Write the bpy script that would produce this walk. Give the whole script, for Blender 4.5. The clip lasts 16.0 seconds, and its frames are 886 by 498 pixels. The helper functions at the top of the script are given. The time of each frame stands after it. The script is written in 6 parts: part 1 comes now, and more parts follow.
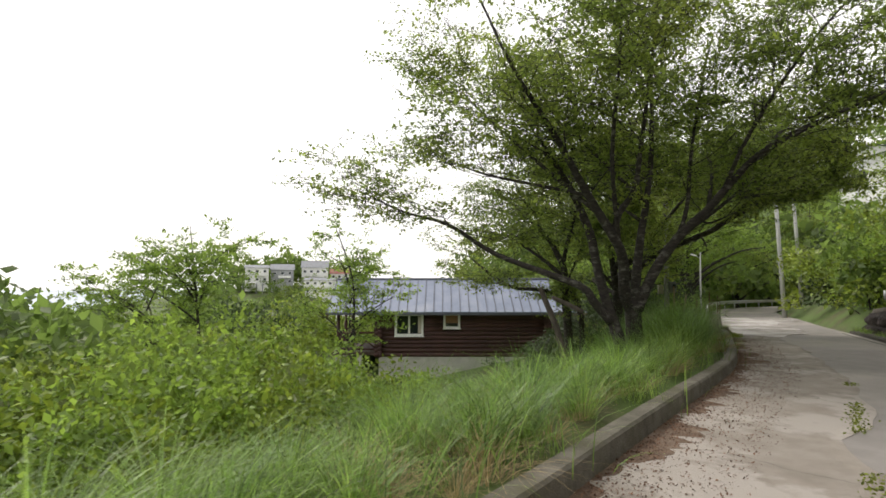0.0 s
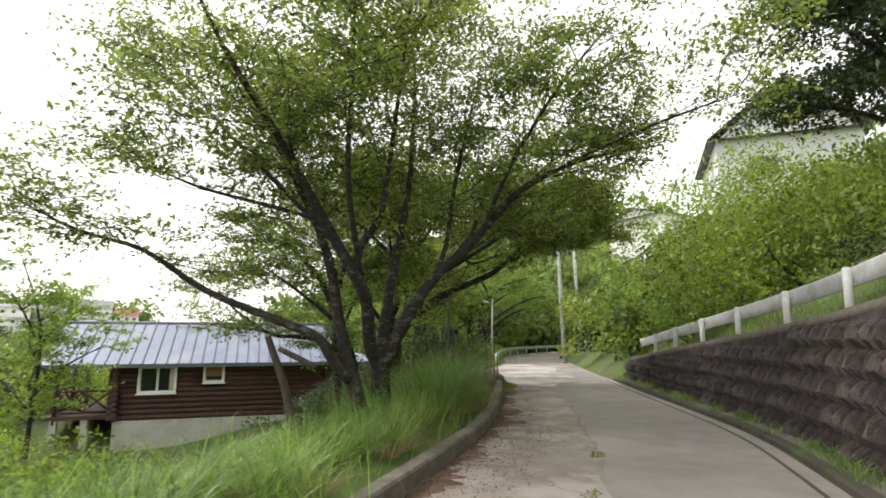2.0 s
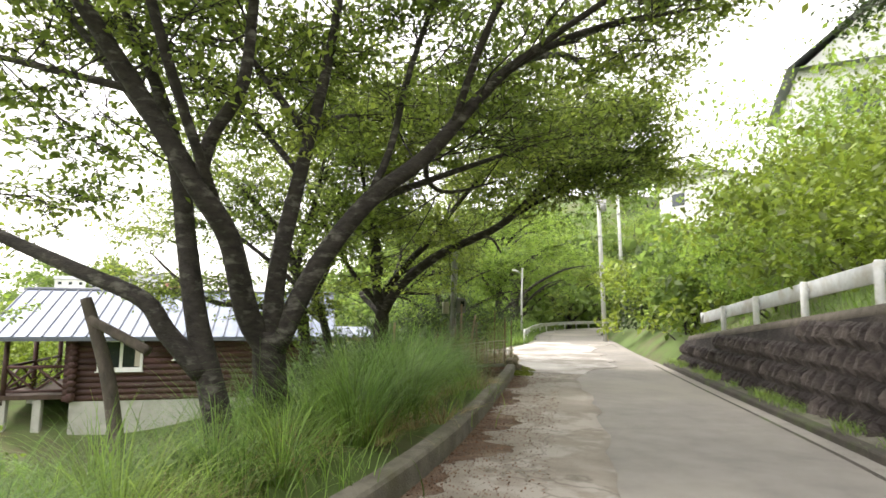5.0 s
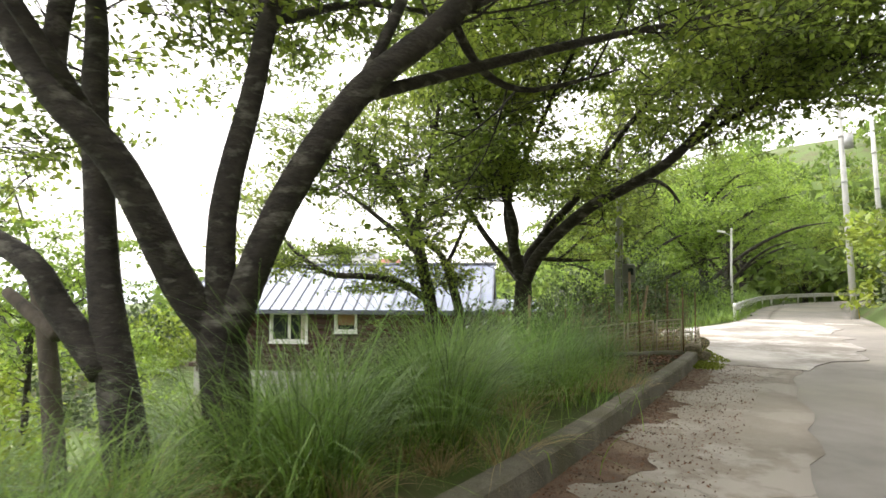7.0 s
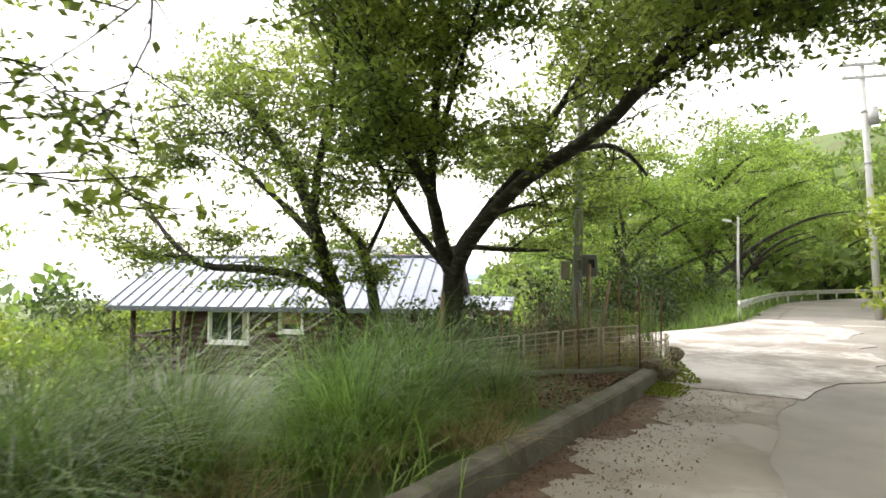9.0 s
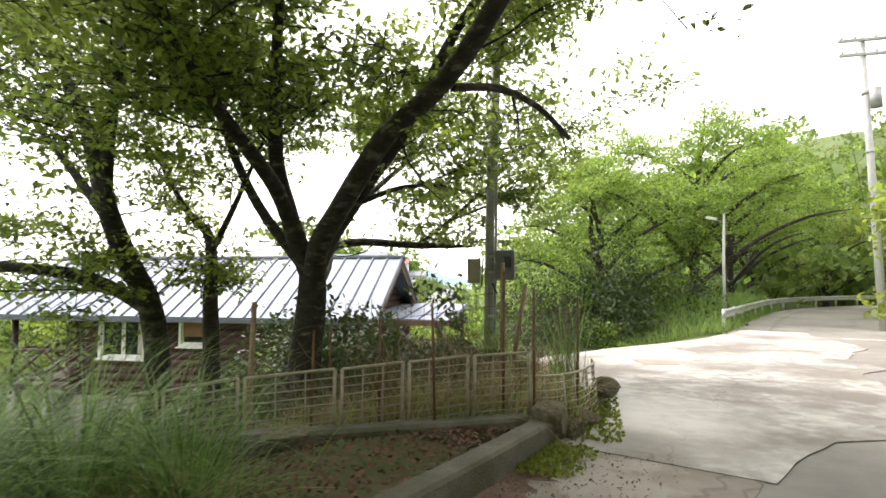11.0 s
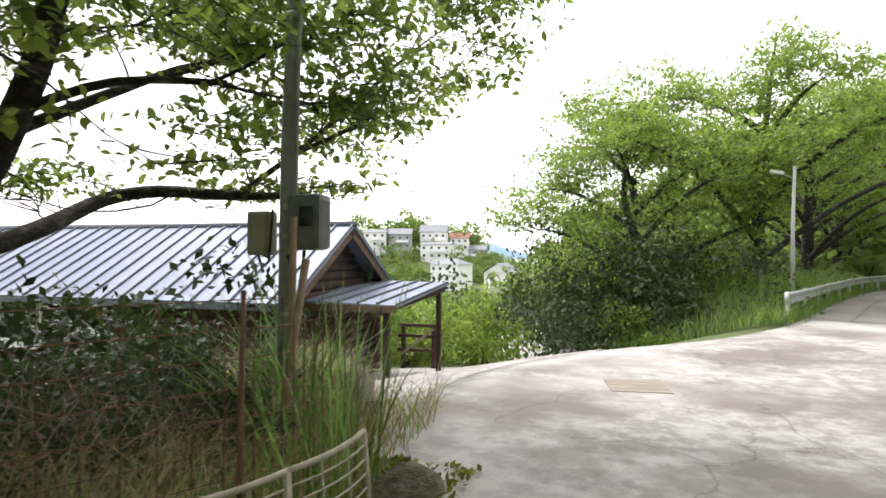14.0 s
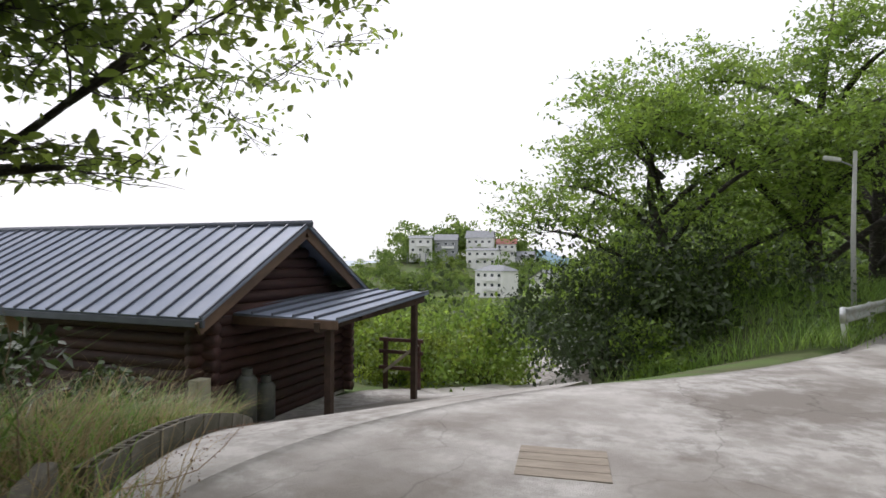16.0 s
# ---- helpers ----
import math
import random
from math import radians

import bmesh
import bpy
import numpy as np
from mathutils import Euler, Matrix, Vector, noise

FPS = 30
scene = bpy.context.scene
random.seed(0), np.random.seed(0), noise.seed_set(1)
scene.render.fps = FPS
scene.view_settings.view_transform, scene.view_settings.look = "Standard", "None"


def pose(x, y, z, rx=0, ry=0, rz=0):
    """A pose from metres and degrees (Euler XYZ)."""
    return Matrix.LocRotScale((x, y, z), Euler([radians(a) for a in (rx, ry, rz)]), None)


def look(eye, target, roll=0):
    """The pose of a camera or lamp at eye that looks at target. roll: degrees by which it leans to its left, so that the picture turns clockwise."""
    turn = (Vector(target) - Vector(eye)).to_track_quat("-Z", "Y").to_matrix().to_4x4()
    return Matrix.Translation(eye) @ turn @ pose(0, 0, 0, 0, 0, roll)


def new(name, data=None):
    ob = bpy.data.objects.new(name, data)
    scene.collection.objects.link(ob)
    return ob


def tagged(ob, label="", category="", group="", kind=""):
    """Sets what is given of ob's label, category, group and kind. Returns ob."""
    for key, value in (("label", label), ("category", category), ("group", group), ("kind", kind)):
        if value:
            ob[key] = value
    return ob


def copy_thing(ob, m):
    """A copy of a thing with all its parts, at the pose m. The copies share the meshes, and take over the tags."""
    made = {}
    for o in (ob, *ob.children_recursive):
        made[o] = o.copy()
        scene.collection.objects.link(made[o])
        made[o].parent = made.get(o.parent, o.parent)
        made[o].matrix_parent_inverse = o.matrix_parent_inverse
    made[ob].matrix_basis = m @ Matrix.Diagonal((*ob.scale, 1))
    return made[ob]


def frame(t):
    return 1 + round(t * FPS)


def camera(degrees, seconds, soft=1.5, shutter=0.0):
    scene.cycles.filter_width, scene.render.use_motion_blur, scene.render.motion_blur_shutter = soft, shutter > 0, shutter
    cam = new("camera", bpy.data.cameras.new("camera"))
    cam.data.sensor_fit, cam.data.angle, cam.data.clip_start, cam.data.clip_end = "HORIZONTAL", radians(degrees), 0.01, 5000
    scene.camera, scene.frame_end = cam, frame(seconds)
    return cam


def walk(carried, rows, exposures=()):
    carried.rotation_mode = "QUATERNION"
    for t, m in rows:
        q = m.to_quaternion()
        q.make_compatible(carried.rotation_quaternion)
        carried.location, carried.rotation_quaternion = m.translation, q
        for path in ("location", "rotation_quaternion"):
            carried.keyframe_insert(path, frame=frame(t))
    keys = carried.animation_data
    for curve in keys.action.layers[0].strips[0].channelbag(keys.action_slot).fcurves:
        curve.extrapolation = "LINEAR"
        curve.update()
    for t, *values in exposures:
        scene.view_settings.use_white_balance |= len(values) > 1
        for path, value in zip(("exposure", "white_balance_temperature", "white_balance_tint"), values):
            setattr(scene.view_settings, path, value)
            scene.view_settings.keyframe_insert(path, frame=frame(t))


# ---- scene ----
cam = camera(77.4, 16.0, soft=1.6, shutter=0.25)
METRES, EYE, TILT, LEAN, TURN = 23.0, 1.5, 4.0, 0.0, 0.0
ROWS = [
    (0.0, 0.0, 0.0, 0.0, 0.0, 0.0, -0.0),
    (0.5, 0.0204, 0.0248, -0.0017, 0.22, -0.23, 0.07),
    (1.0, 0.0435, 0.0459, -0.0022, -3.43, 0.49, -0.09),
    (1.5, 0.0646, 0.0687, -0.002, -11.87, 2.78, -0.9),
    (2.0, 0.0839, 0.0908, -0.0035, -18.43, 4.84, -1.47),
    (2.5, 0.101, 0.116, -0.0057, -21.11, 6.1, -1.9),
    (3.0, 0.1208, 0.1389, -0.0072, -22.1, 6.16, -1.79),
    (5.5, 0.206, 0.2686, -0.0212, -8.83, 1.41, -1.12),
    (6.0, 0.2245, 0.2941, -0.023, -2.62, 1.22, -0.42),
    (6.5, 0.2418, 0.3218, -0.0262, 3.42, -0.05, 0.04),
    (7.0, 0.2601, 0.3473, -0.0288, 6.81, -0.88, 0.49),
    (7.5, 0.2764, 0.3741, -0.0305, 7.55, -1.33, 0.44),
    (8.0, 0.2933, 0.3993, -0.0323, 8.33, -1.53, 0.54),
    (10.5, 0.3756, 0.5461, -0.0456, 8.79, -1.03, 0.45),
    (11.0, 0.3899, 0.5745, -0.0477, 8.67, -0.85, 0.43),
    (11.5, 0.4054, 0.603, -0.049, 8.69, -0.56, 0.38),
    (12.0, 0.4177, 0.6312, -0.0529, 9.1, -0.34, 0.41),
    (12.5, 0.4309, 0.6594, -0.0563, 10.63, -1.55, 0.54),
    (13.0, 0.4422, 0.6881, -0.0579, 13.08, -2.85, 0.66),
    (13.5, 0.4562, 0.7165, -0.0598, 14.52, -3.37, 0.8),
    (14.0, 0.4673, 0.7454, -0.0611, 15.55, -3.45, 0.85),
    (14.5, 0.4798, 0.7715, -0.0628, 16.79, -3.16, 0.94),
    (15.0, 0.4897, 0.7977, -0.065, 18.05, -2.98, 1.04),
    (15.5, 0.5012, 0.8234, -0.0676, 19.6, -2.76, 1.16),
    (16.0, 0.5092, 0.8491, -0.0698, 20.71, -2.71, 1.14),
]
walk(cam, [(t, pose(0, 0, EYE, TILT, LEAN, TURN) @ pose(METRES * x, METRES * y, METRES * z, 90 + pitch, roll, yaw)) for t, x, y, z, yaw, pitch, roll in ROWS],
     exposures=[(0.0, 0.0, 6450, 12), (1.5, 0.2, 6450, 12), (3.0, 1.0, 6450, 12), (5.5, 1.25, 6450, 12), (8.0, 1.15, 6450, 12), (11.0, 1.18, 6450, 12), (12.5, 0.97, 6350, 13), (14.0, 0.72, 6200, 14), (15.0, 0.25, 6050, 15), (15.5, -0.05, 6000, 15), (16.0, -0.22, 6000, 15)])


# ---- light ----
world = bpy.data.worlds.new("world")
scene.world = world
world.use_nodes = True
wn, wl = world.node_tree.nodes, world.node_tree.links
sky = wn.new("ShaderNodeTexSky")
sky.sky_type, sky.sun_disc = "NISHITA", False
sky.sun_elevation, sky.sun_rotation = radians(56), radians(-52)
sky.air_density, sky.dust_density, sky.ozone_density = 1.0, 6.0, 1.0
veil = wn.new("ShaderNodeMixRGB")          # a thin bright overcast over the clear sky
veil.inputs[0].default_value = 0.8
veil.inputs[2].default_value = (10.3, 10.0, 9.5, 1)
wl.new(sky.outputs[0], veil.inputs[1])
wl.new(veil.outputs[0], wn["Background"].inputs[0])
wn["Background"].inputs[1].default_value = 0.15
sun_data = bpy.data.lights.new("sun", "SUN")
sun_data.energy, sun_data.angle, sun_data.color = 2.0, radians(10), (1.0, 0.96, 0.9)
sun = new("sun", sun_data)
SUN_FROM = Vector((math.sin(radians(-52)) * math.cos(radians(56)), math.cos(radians(-52)) * math.cos(radians(56)), math.sin(radians(56))))
sun.matrix_world = look(SUN_FROM * 60, (0, 0, 0))


# ---- materials ----
def mat(name, color, color2=None, scale=6.0, rough=0.8, metal=0.0, bump=0.0, bump_scale=40.0, island=0.0, detail=6.0,
        stretch=(1, 1, 1), translucent=0.0, random_object=0.0, color3=None, scale3=0.6, cut=(0.35, 0.65), spec=0.5, cut3=(0.48, 0.66), cracks=0.0):
    """A procedural surface: two colours mixed by noise, a third by large stains, fine relief, and shade that varies piece by piece."""
    m = bpy.data.materials.new(name)
    m.use_nodes = True
    n, l = m.node_tree.nodes, m.node_tree.links
    b = n["Principled BSDF"]
    b.inputs["Roughness"].default_value, b.inputs["Metallic"].default_value = rough, metal
    b.inputs["Specular IOR Level"].default_value = spec
    co = n.new("ShaderNodeTexCoord")
    mp = n.new("ShaderNodeMapping")
    mp.inputs["Scale"].default_value = stretch
    l.new(co.outputs["Object"], mp.inputs[0])

    def noisy(s, lo, hi):
        t = n.new("ShaderNodeTexNoise")
        t.inputs["Scale"].default_value, t.inputs["Detail"].default_value, t.inputs["Roughness"].default_value = s, detail, 0.62
        l.new(mp.outputs[0], t.inputs["Vector"])
        r = n.new("ShaderNodeMapRange")
        r.inputs[1].default_value, r.inputs[2].default_value = lo, hi
        l.new(t.outputs[0], r.inputs[0])
        return r.outputs[0]

    def blend(f, a, c):
        x = n.new("ShaderNodeMixRGB")
        l.new(f, x.inputs[0])
        for k, v in ((1, a), (2, c)):
            if isinstance(v, tuple):
                x.inputs[k].default_value = (*v, 1)
            else:
                l.new(v, x.inputs[k])
        return x.outputs[0]
    out = blend(noisy(scale, *cut), color, color2 or tuple(c * 0.75 for c in color))
    if color3:
        out = blend(noisy(scale3, *cut3), out, color3)
    if cracks:
        warp = n.new("ShaderNodeTexNoise")
        warp.inputs["Scale"].default_value, warp.inputs["Detail"].default_value = 2.2, 6
        l.new(mp.outputs[0], warp.inputs["Vector"])
        bent = n.new("ShaderNodeMixRGB")
        bent.blend_type, bent.inputs[0].default_value = "ADD", 0.55
        l.new(mp.outputs[0], bent.inputs[1])
        l.new(warp.outputs["Color"], bent.inputs[2])
        vor = n.new("ShaderNodeTexVoronoi")
        vor.feature, vor.inputs["Scale"].default_value = "DISTANCE_TO_EDGE", cracks
        l.new(bent.outputs[0], vor.inputs["Vector"])
        cr = n.new("ShaderNodeMapRange")
        cr.inputs[1].default_value, cr.inputs[2].default_value, cr.inputs[3].default_value, cr.inputs[4].default_value = 0.0, 0.007, 0.5, 0.0
        l.new(vor.outputs["Distance"], cr.inputs[0])
        out = blend(cr.outputs[0], out, (0.07, 0.06, 0.045))
        out = blend(noisy(0.16, 0.5, 0.68), out, tuple(min(0.62, c * 1.28) for c in color))
    if island or random_object:
        src = n.new("ShaderNodeNewGeometry").outputs["Random Per Island"] if island else n.new("ShaderNodeObjectInfo").outputs["Random"]
        r = n.new("ShaderNodeMapRange")
        k = island or random_object
        r.inputs[3].default_value, r.inputs[4].default_value = 1 - k, 1 + k
        l.new(src, r.inputs[0])
        h = n.new("ShaderNodeHueSaturation")
        l.new(r.outputs[0], h.inputs["Value"])
        l.new(out, h.inputs["Color"])
        out = h.outputs[0]
    l.new(out, b.inputs["Base Color"])
    if bump:
        t = n.new("ShaderNodeTexNoise")
        t.inputs["Scale"].default_value, t.inputs["Detail"].default_value = bump_scale, 4
        l.new(mp.outputs[0], t.inputs["Vector"])
        bp = n.new("ShaderNodeBump")
        bp.inputs["Strength"].default_value, bp.inputs["Distance"].default_value = bump, 0.02
        l.new(t.outputs[0], bp.inputs["Height"])
        l.new(bp.outputs[0], b.inputs["Normal"])
    if translucent:
        tr = n.new("ShaderNodeBsdfTranslucent")
        shine = n.new("ShaderNodeHueSaturation")
        shine.inputs["Value"].default_value, shine.inputs["Hue"].default_value = 2.1, 0.495
        l.new(out, shine.inputs["Color"])
        l.new(shine.outputs[0], tr.inputs[0])
        mx = n.new("ShaderNodeMixShader")
        mx.inputs[0].default_value = translucent
        l.new(b.outputs[0], mx.inputs[1])
        l.new(tr.outputs[0], mx.inputs[2])
        l.new(mx.outputs[0], n["Material Output"].inputs[0])
    return m


def glass_mat():
    m = mat("window_glass", (0.02, 0.025, 0.03), rough=0.03)
    return m


M = {
    "earth": mat("earth", (0.11, 0.10, 0.05), (0.06, 0.075, 0.025), 3.0, 0.95, bump=0.6, bump_scale=12, color3=(0.085, 0.13, 0.03), scale3=0.5, cut3=(0.4, 0.55)),
    "asphalt": mat("asphalt", (0.20, 0.185, 0.17), (0.25, 0.23, 0.21), 2.6, 0.85, bump=0.5, bump_scale=150, detail=12, color3=(0.30, 0.275, 0.24), scale3=0.3, cut3=(0.46, 0.62)),
    "concrete_road": mat("concrete_road", (0.27, 0.24, 0.205), (0.20, 0.175, 0.145), 3.0, 0.9, bump=0.6, bump_scale=90, detail=14, color3=(0.33, 0.30, 0.265), scale3=0.8, cut3=(0.5, 0.55), cracks=0.33),
    "concrete_drive": mat("concrete_drive", (0.44, 0.42, 0.395), (0.28, 0.262, 0.238), 5.5, 0.88, cut=(0.42, 0.58), bump=0.6, bump_scale=90, detail=14, color3=(0.21, 0.188, 0.165), scale3=0.42, cut3=(0.47, 0.56), cracks=0.55),
    "footing": mat("pale_footing", (0.50, 0.49, 0.46), (0.40, 0.39, 0.365), 2.2, 0.9, bump=0.3, bump_scale=50, color3=(0.30, 0.29, 0.25), scale3=0.9, cut3=(0.52, 0.7)),
    "channel": mat("damp_channel", (0.07, 0.06, 0.048), (0.04, 0.036, 0.028), 4.0, 0.95, bump=0.6, color3=(0.06, 0.08, 0.025), scale3=1.4),
    "kerb": mat("kerb", (0.17, 0.155, 0.125), (0.085, 0.078, 0.058), 4.0, 0.92, bump=0.6, bump_scale=60, color3=(0.09, 0.085, 0.05), scale3=1.6),
    "gutter": mat("gutter", (0.17, 0.16, 0.13), (0.09, 0.085, 0.06), 4.0, 0.95, bump=0.6, color3=(0.07, 0.09, 0.03), scale3=1.2),
    "wall_block": mat("wall_block", (0.038, 0.029, 0.027), (0.019, 0.015, 0.014), 5.0, 0.95, bump=0.9, bump_scale=35, color3=(0.085, 0.07, 0.062), scale3=2.2, random_object=0.3),
    "cap": mat("cap", (0.14, 0.12, 0.1), (0.08, 0.07, 0.055), 6.0, 0.95, bump=0.6),
    "galv": mat("galvanised_steel", (0.62, 0.64, 0.64), (0.5, 0.52, 0.52), 9.0, 0.5, metal=0.35, color3=(0.42, 0.40, 0.35), scale3=2.5),
    "white_post": mat("white_paint", (0.78, 0.79, 0.78), (0.66, 0.67, 0.65), 8.0, 0.55, color3=(0.5, 0.47, 0.4), scale3=3),
    "steel_pole": mat("steel_pole", (0.40, 0.41, 0.41), (0.32, 0.33, 0.33), 5.0, 0.55, metal=0.3, color3=(0.25, 0.23, 0.2), scale3=2),
    "concrete_pole": mat("concrete_pole", (0.50, 0.50, 0.48), (0.42, 0.42, 0.40), 5.0, 0.9, bump=0.3),
    "roof": mat("roof_metal", (0.21, 0.24, 0.31), (0.17, 0.20, 0.265), 1.4, 0.55, metal=0.1, color3=(0.25, 0.275, 0.33), scale3=0.5, spec=0.35),
    "roof_seam": mat("roof_seam", (0.13, 0.14, 0.17), (0.09, 0.10, 0.12), 3.0, 0.55, metal=0.3),
    "log": mat("log_stain", (0.075, 0.031, 0.026), (0.04, 0.018, 0.016), 5.0, 0.7, bump=0.5, bump_scale=25, stretch=(0.25, 1.5, 1.5), random_object=0.25),
    "log_end": mat("log_end", (0.20, 0.11, 0.07), (0.12, 0.06, 0.04), 10.0, 0.8),
    "barge": mat("barge_board", (0.16, 0.10, 0.067), (0.10, 0.064, 0.044), 4.0, 0.7, bump=0.3, stretch=(1, 0.3, 1)),
    "dark_wood": mat("dark_wood", (0.075, 0.045, 0.032), (0.045, 0.028, 0.02), 5.0, 0.75, bump=0.3),
    "white_frame": mat("white_frame", (0.80, 0.80, 0.78), (0.72, 0.72, 0.70), 8.0, 0.5),
    "glass": glass_mat(),
    "curtain": mat("curtain", (0.55, 0.50, 0.42), (0.42, 0.38, 0.32), 4.0, 0.9, stretch=(8, 1, 0.5)),
    "blind": mat("brown_blind", (0.30, 0.17, 0.09), (0.22, 0.12, 0.07), 4.0, 0.9),
    "bark": mat("cherry_bark", (0.05, 0.042, 0.035), (0.019, 0.016, 0.014), 9.0, 0.92, bump=1.0, bump_scale=30, stretch=(1, 1, 2.2), color3=(0.15, 0.142, 0.12), scale3=5.0, cut3=(0.54, 0.7)),
    "dead_wood": mat("dead_wood", (0.12, 0.098, 0.078), (0.055, 0.046, 0.038), 8.0, 0.92, bump=0.8, stretch=(1, 1, 0.4)),
    "leaf_cherry": mat("leaf_cherry", (0.125, 0.17, 0.03), (0.085, 0.125, 0.023), 1.2, 0.5, island=0.45, translucent=0.56, color3=(0.165, 0.205, 0.034), scale3=0.35),
    "leaf_bright": mat("leaf_bright", (0.165, 0.24, 0.036), (0.115, 0.185, 0.03), 1.0, 0.5, island=0.4, translucent=0.48),
    "leaf_shrub": mat("leaf_shrub", (0.17, 0.225, 0.026), (0.10, 0.15, 0.02), 0.8, 0.5, island=0.55, translucent=0.34, color3=(0.19, 0.235, 0.03), scale3=0.5),
    # dark green leaves; under the trees their colour also carries the shade
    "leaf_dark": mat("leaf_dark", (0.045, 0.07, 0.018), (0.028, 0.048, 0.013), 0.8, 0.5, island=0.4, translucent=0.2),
    "leaf_far": mat("leaf_far", (0.11, 0.165, 0.035), (0.075, 0.12, 0.025), 0.5, 0.6, island=0.4, translucent=0.5, color3=(0.15, 0.20, 0.04), scale3=0.12),
    "grass": mat("grass", (0.165, 0.26, 0.045), (0.105, 0.185, 0.035), 1.6, 0.42, island=0.6, translucent=0.36, color3=(0.20, 0.28, 0.055), scale3=0.6),
    "grass_deep": mat("grass_deep", (0.125, 0.215, 0.045), (0.08, 0.15, 0.032), 1.6, 0.4, island=0.6, translucent=0.32, color3=(0.14, 0.22, 0.05), scale3=0.6),
    "grass_fresh": mat("grass_fresh", (0.21, 0.31, 0.055), (0.15, 0.245, 0.045), 1.6, 0.42, island=0.5, translucent=0.42),
    "grass_dry": mat("grass_dry", (0.34, 0.26, 0.13), (0.24, 0.19, 0.09), 2.0, 0.7, island=0.3, translucent=0.3),
    "dirt": mat("dirt", (0.15, 0.095, 0.06), (0.09, 0.06, 0.04), 7.0, 0.95, bump=0.8, bump_scale=70, detail=12, color3=(0.20, 0.15, 0.11), scale3=2.0),
    "litter": mat("leaf_litter", (0.16, 0.085, 0.05), (0.09, 0.05, 0.03), 8.0, 0.9, island=0.5),
    "moss": mat("moss", (0.17, 0.20, 0.03), (0.11, 0.14, 0.02), 9.0, 0.95, island=0.4, translucent=0.2),
    "rock": mat("rock", (0.23, 0.19, 0.13), (0.12, 0.10, 0.07), 5.0, 0.95, bump=0.9, bump_scale=18, color3=(0.09, 0.09, 0.04), scale3=3),
    "fence": mat("cream_wire", (0.42, 0.38, 0.29), (0.29, 0.25, 0.18), 20.0, 0.6),
    "rust": mat("rusty_steel", (0.17, 0.085, 0.05), (0.10, 0.05, 0.03), 20.0, 0.85),
    "bamboo": mat("weathered_stake", (0.30, 0.21, 0.14), (0.20, 0.14, 0.09), 10.0, 0.85),
    "box_grey": mat("meter_box", (0.13, 0.14, 0.125), (0.10, 0.11, 0.10), 6.0, 0.5, color3=(0.17, 0.17, 0.15), scale3=4),
    "box_cream": mat("cream_box", (0.36, 0.34, 0.25), (0.28, 0.26, 0.19), 6.0, 0.6),
    "rubber": mat("black_rubber", (0.015, 0.015, 0.016), rough=0.6),
    "board": mat("weathered_board", (0.36, 0.31, 0.25), (0.25, 0.21, 0.17), 7.0, 0.9, bump=0.4, stretch=(0.4, 3, 1)),
    "house_white": mat("house_white", (0.78, 0.78, 0.76), (0.70, 0.70, 0.68), 0.6, 0.8, random_object=0.06),
    "house_grey": mat("house_grey", (0.34, 0.35, 0.36), (0.28, 0.29, 0.30), 0.6, 0.8),
    "far_roof": mat("far_roof", (0.22, 0.23, 0.25), (0.17, 0.18, 0.19), 0.8, 0.7),
    "red_roof": mat("red_roof", (0.36, 0.14, 0.11), (0.28, 0.11, 0.09), 0.8, 0.7),
    "window_far": mat("far_window", (0.05, 0.06, 0.07), rough=0.15),
    "water": mat("sea", (0.30, 0.38, 0.45), (0.26, 0.34, 0.42), 0.02, 0.25),
    "haze_blue_hill": mat("distant_hill_hazed", (0.20, 0.30, 0.36), (0.17, 0.26, 0.32), 0.01, 0.95),
    "yellow": mat("yellow_sleeve", (0.70, 0.52, 0.04), (0.60, 0.42, 0.03), 8.0, 0.6),
    "white_line": mat("road_paint", (0.72, 0.72, 0.70), (0.45, 0.44, 0.42), 9.0, 0.8),
}


# ---- mesh helpers ----
def mesh_np(name, v, f):
    """A mesh from an array of places and an array of faces of one size."""
    v, f = np.asarray(v, np.float32), np.asarray(f, np.int32)
    me = bpy.data.meshes.new(name)
    me.vertices.add(len(v))
    me.vertices.foreach_set("co", v.ravel())
    me.loops.add(f.size)
    me.loops.foreach_set("vertex_index", f.ravel())
    me.polygons.add(len(f))
    me.polygons.foreach_set("loop_start", np.arange(len(f), dtype=np.int32) * f.shape[1])
    me.update(calc_edges=True)
    return me


def part(name, data, material, parent=None, label="", m=None, smooth=False):
    """Links a bmesh or a mesh as one mesh object, under parent if there is one."""
    if isinstance(data, bmesh.types.BMesh):
        me = bpy.data.meshes.new(name)
        data.to_mesh(me)
        data.free()
    else:
        me = data
    if material is not None and not me.materials:
        me.materials.append(material)
    if smooth:
        me.polygons.foreach_set("use_smooth", np.ones(len(me.polygons), bool))
    ob = new(name, me)
    if parent is not None:
        ob.parent = parent
    if m is not None:
        ob.matrix_basis = m
    if label:
        tagged(ob, label)
    return ob


def thing(name, label, category, m=None, group="", kind=""):
    ob = new(name)
    if m is not None:
        ob.matrix_basis = m
    return tagged(ob, label, category, group, kind)


def box(sx, sy, sz, x=0, y=0, z=0, bevel=0.0, bm=None, turn=None):
    """A box of that size with its middle at x, y, z, with bevelled edges."""
    own = bm is None
    bm = bmesh.new() if own else bm
    at = Matrix.Translation((x, y, z)) @ (turn or Matrix()) @ Matrix.Diagonal((sx, sy, sz, 1))
    r = bmesh.ops.create_cube(bm, size=1, matrix=at)
    if bevel:
        es = list({e for v in r["verts"] for e in v.link_edges})
        bmesh.ops.bevel(bm, geom=es, offset=bevel, segments=2, affect="EDGES", profile=0.6)
    return bm


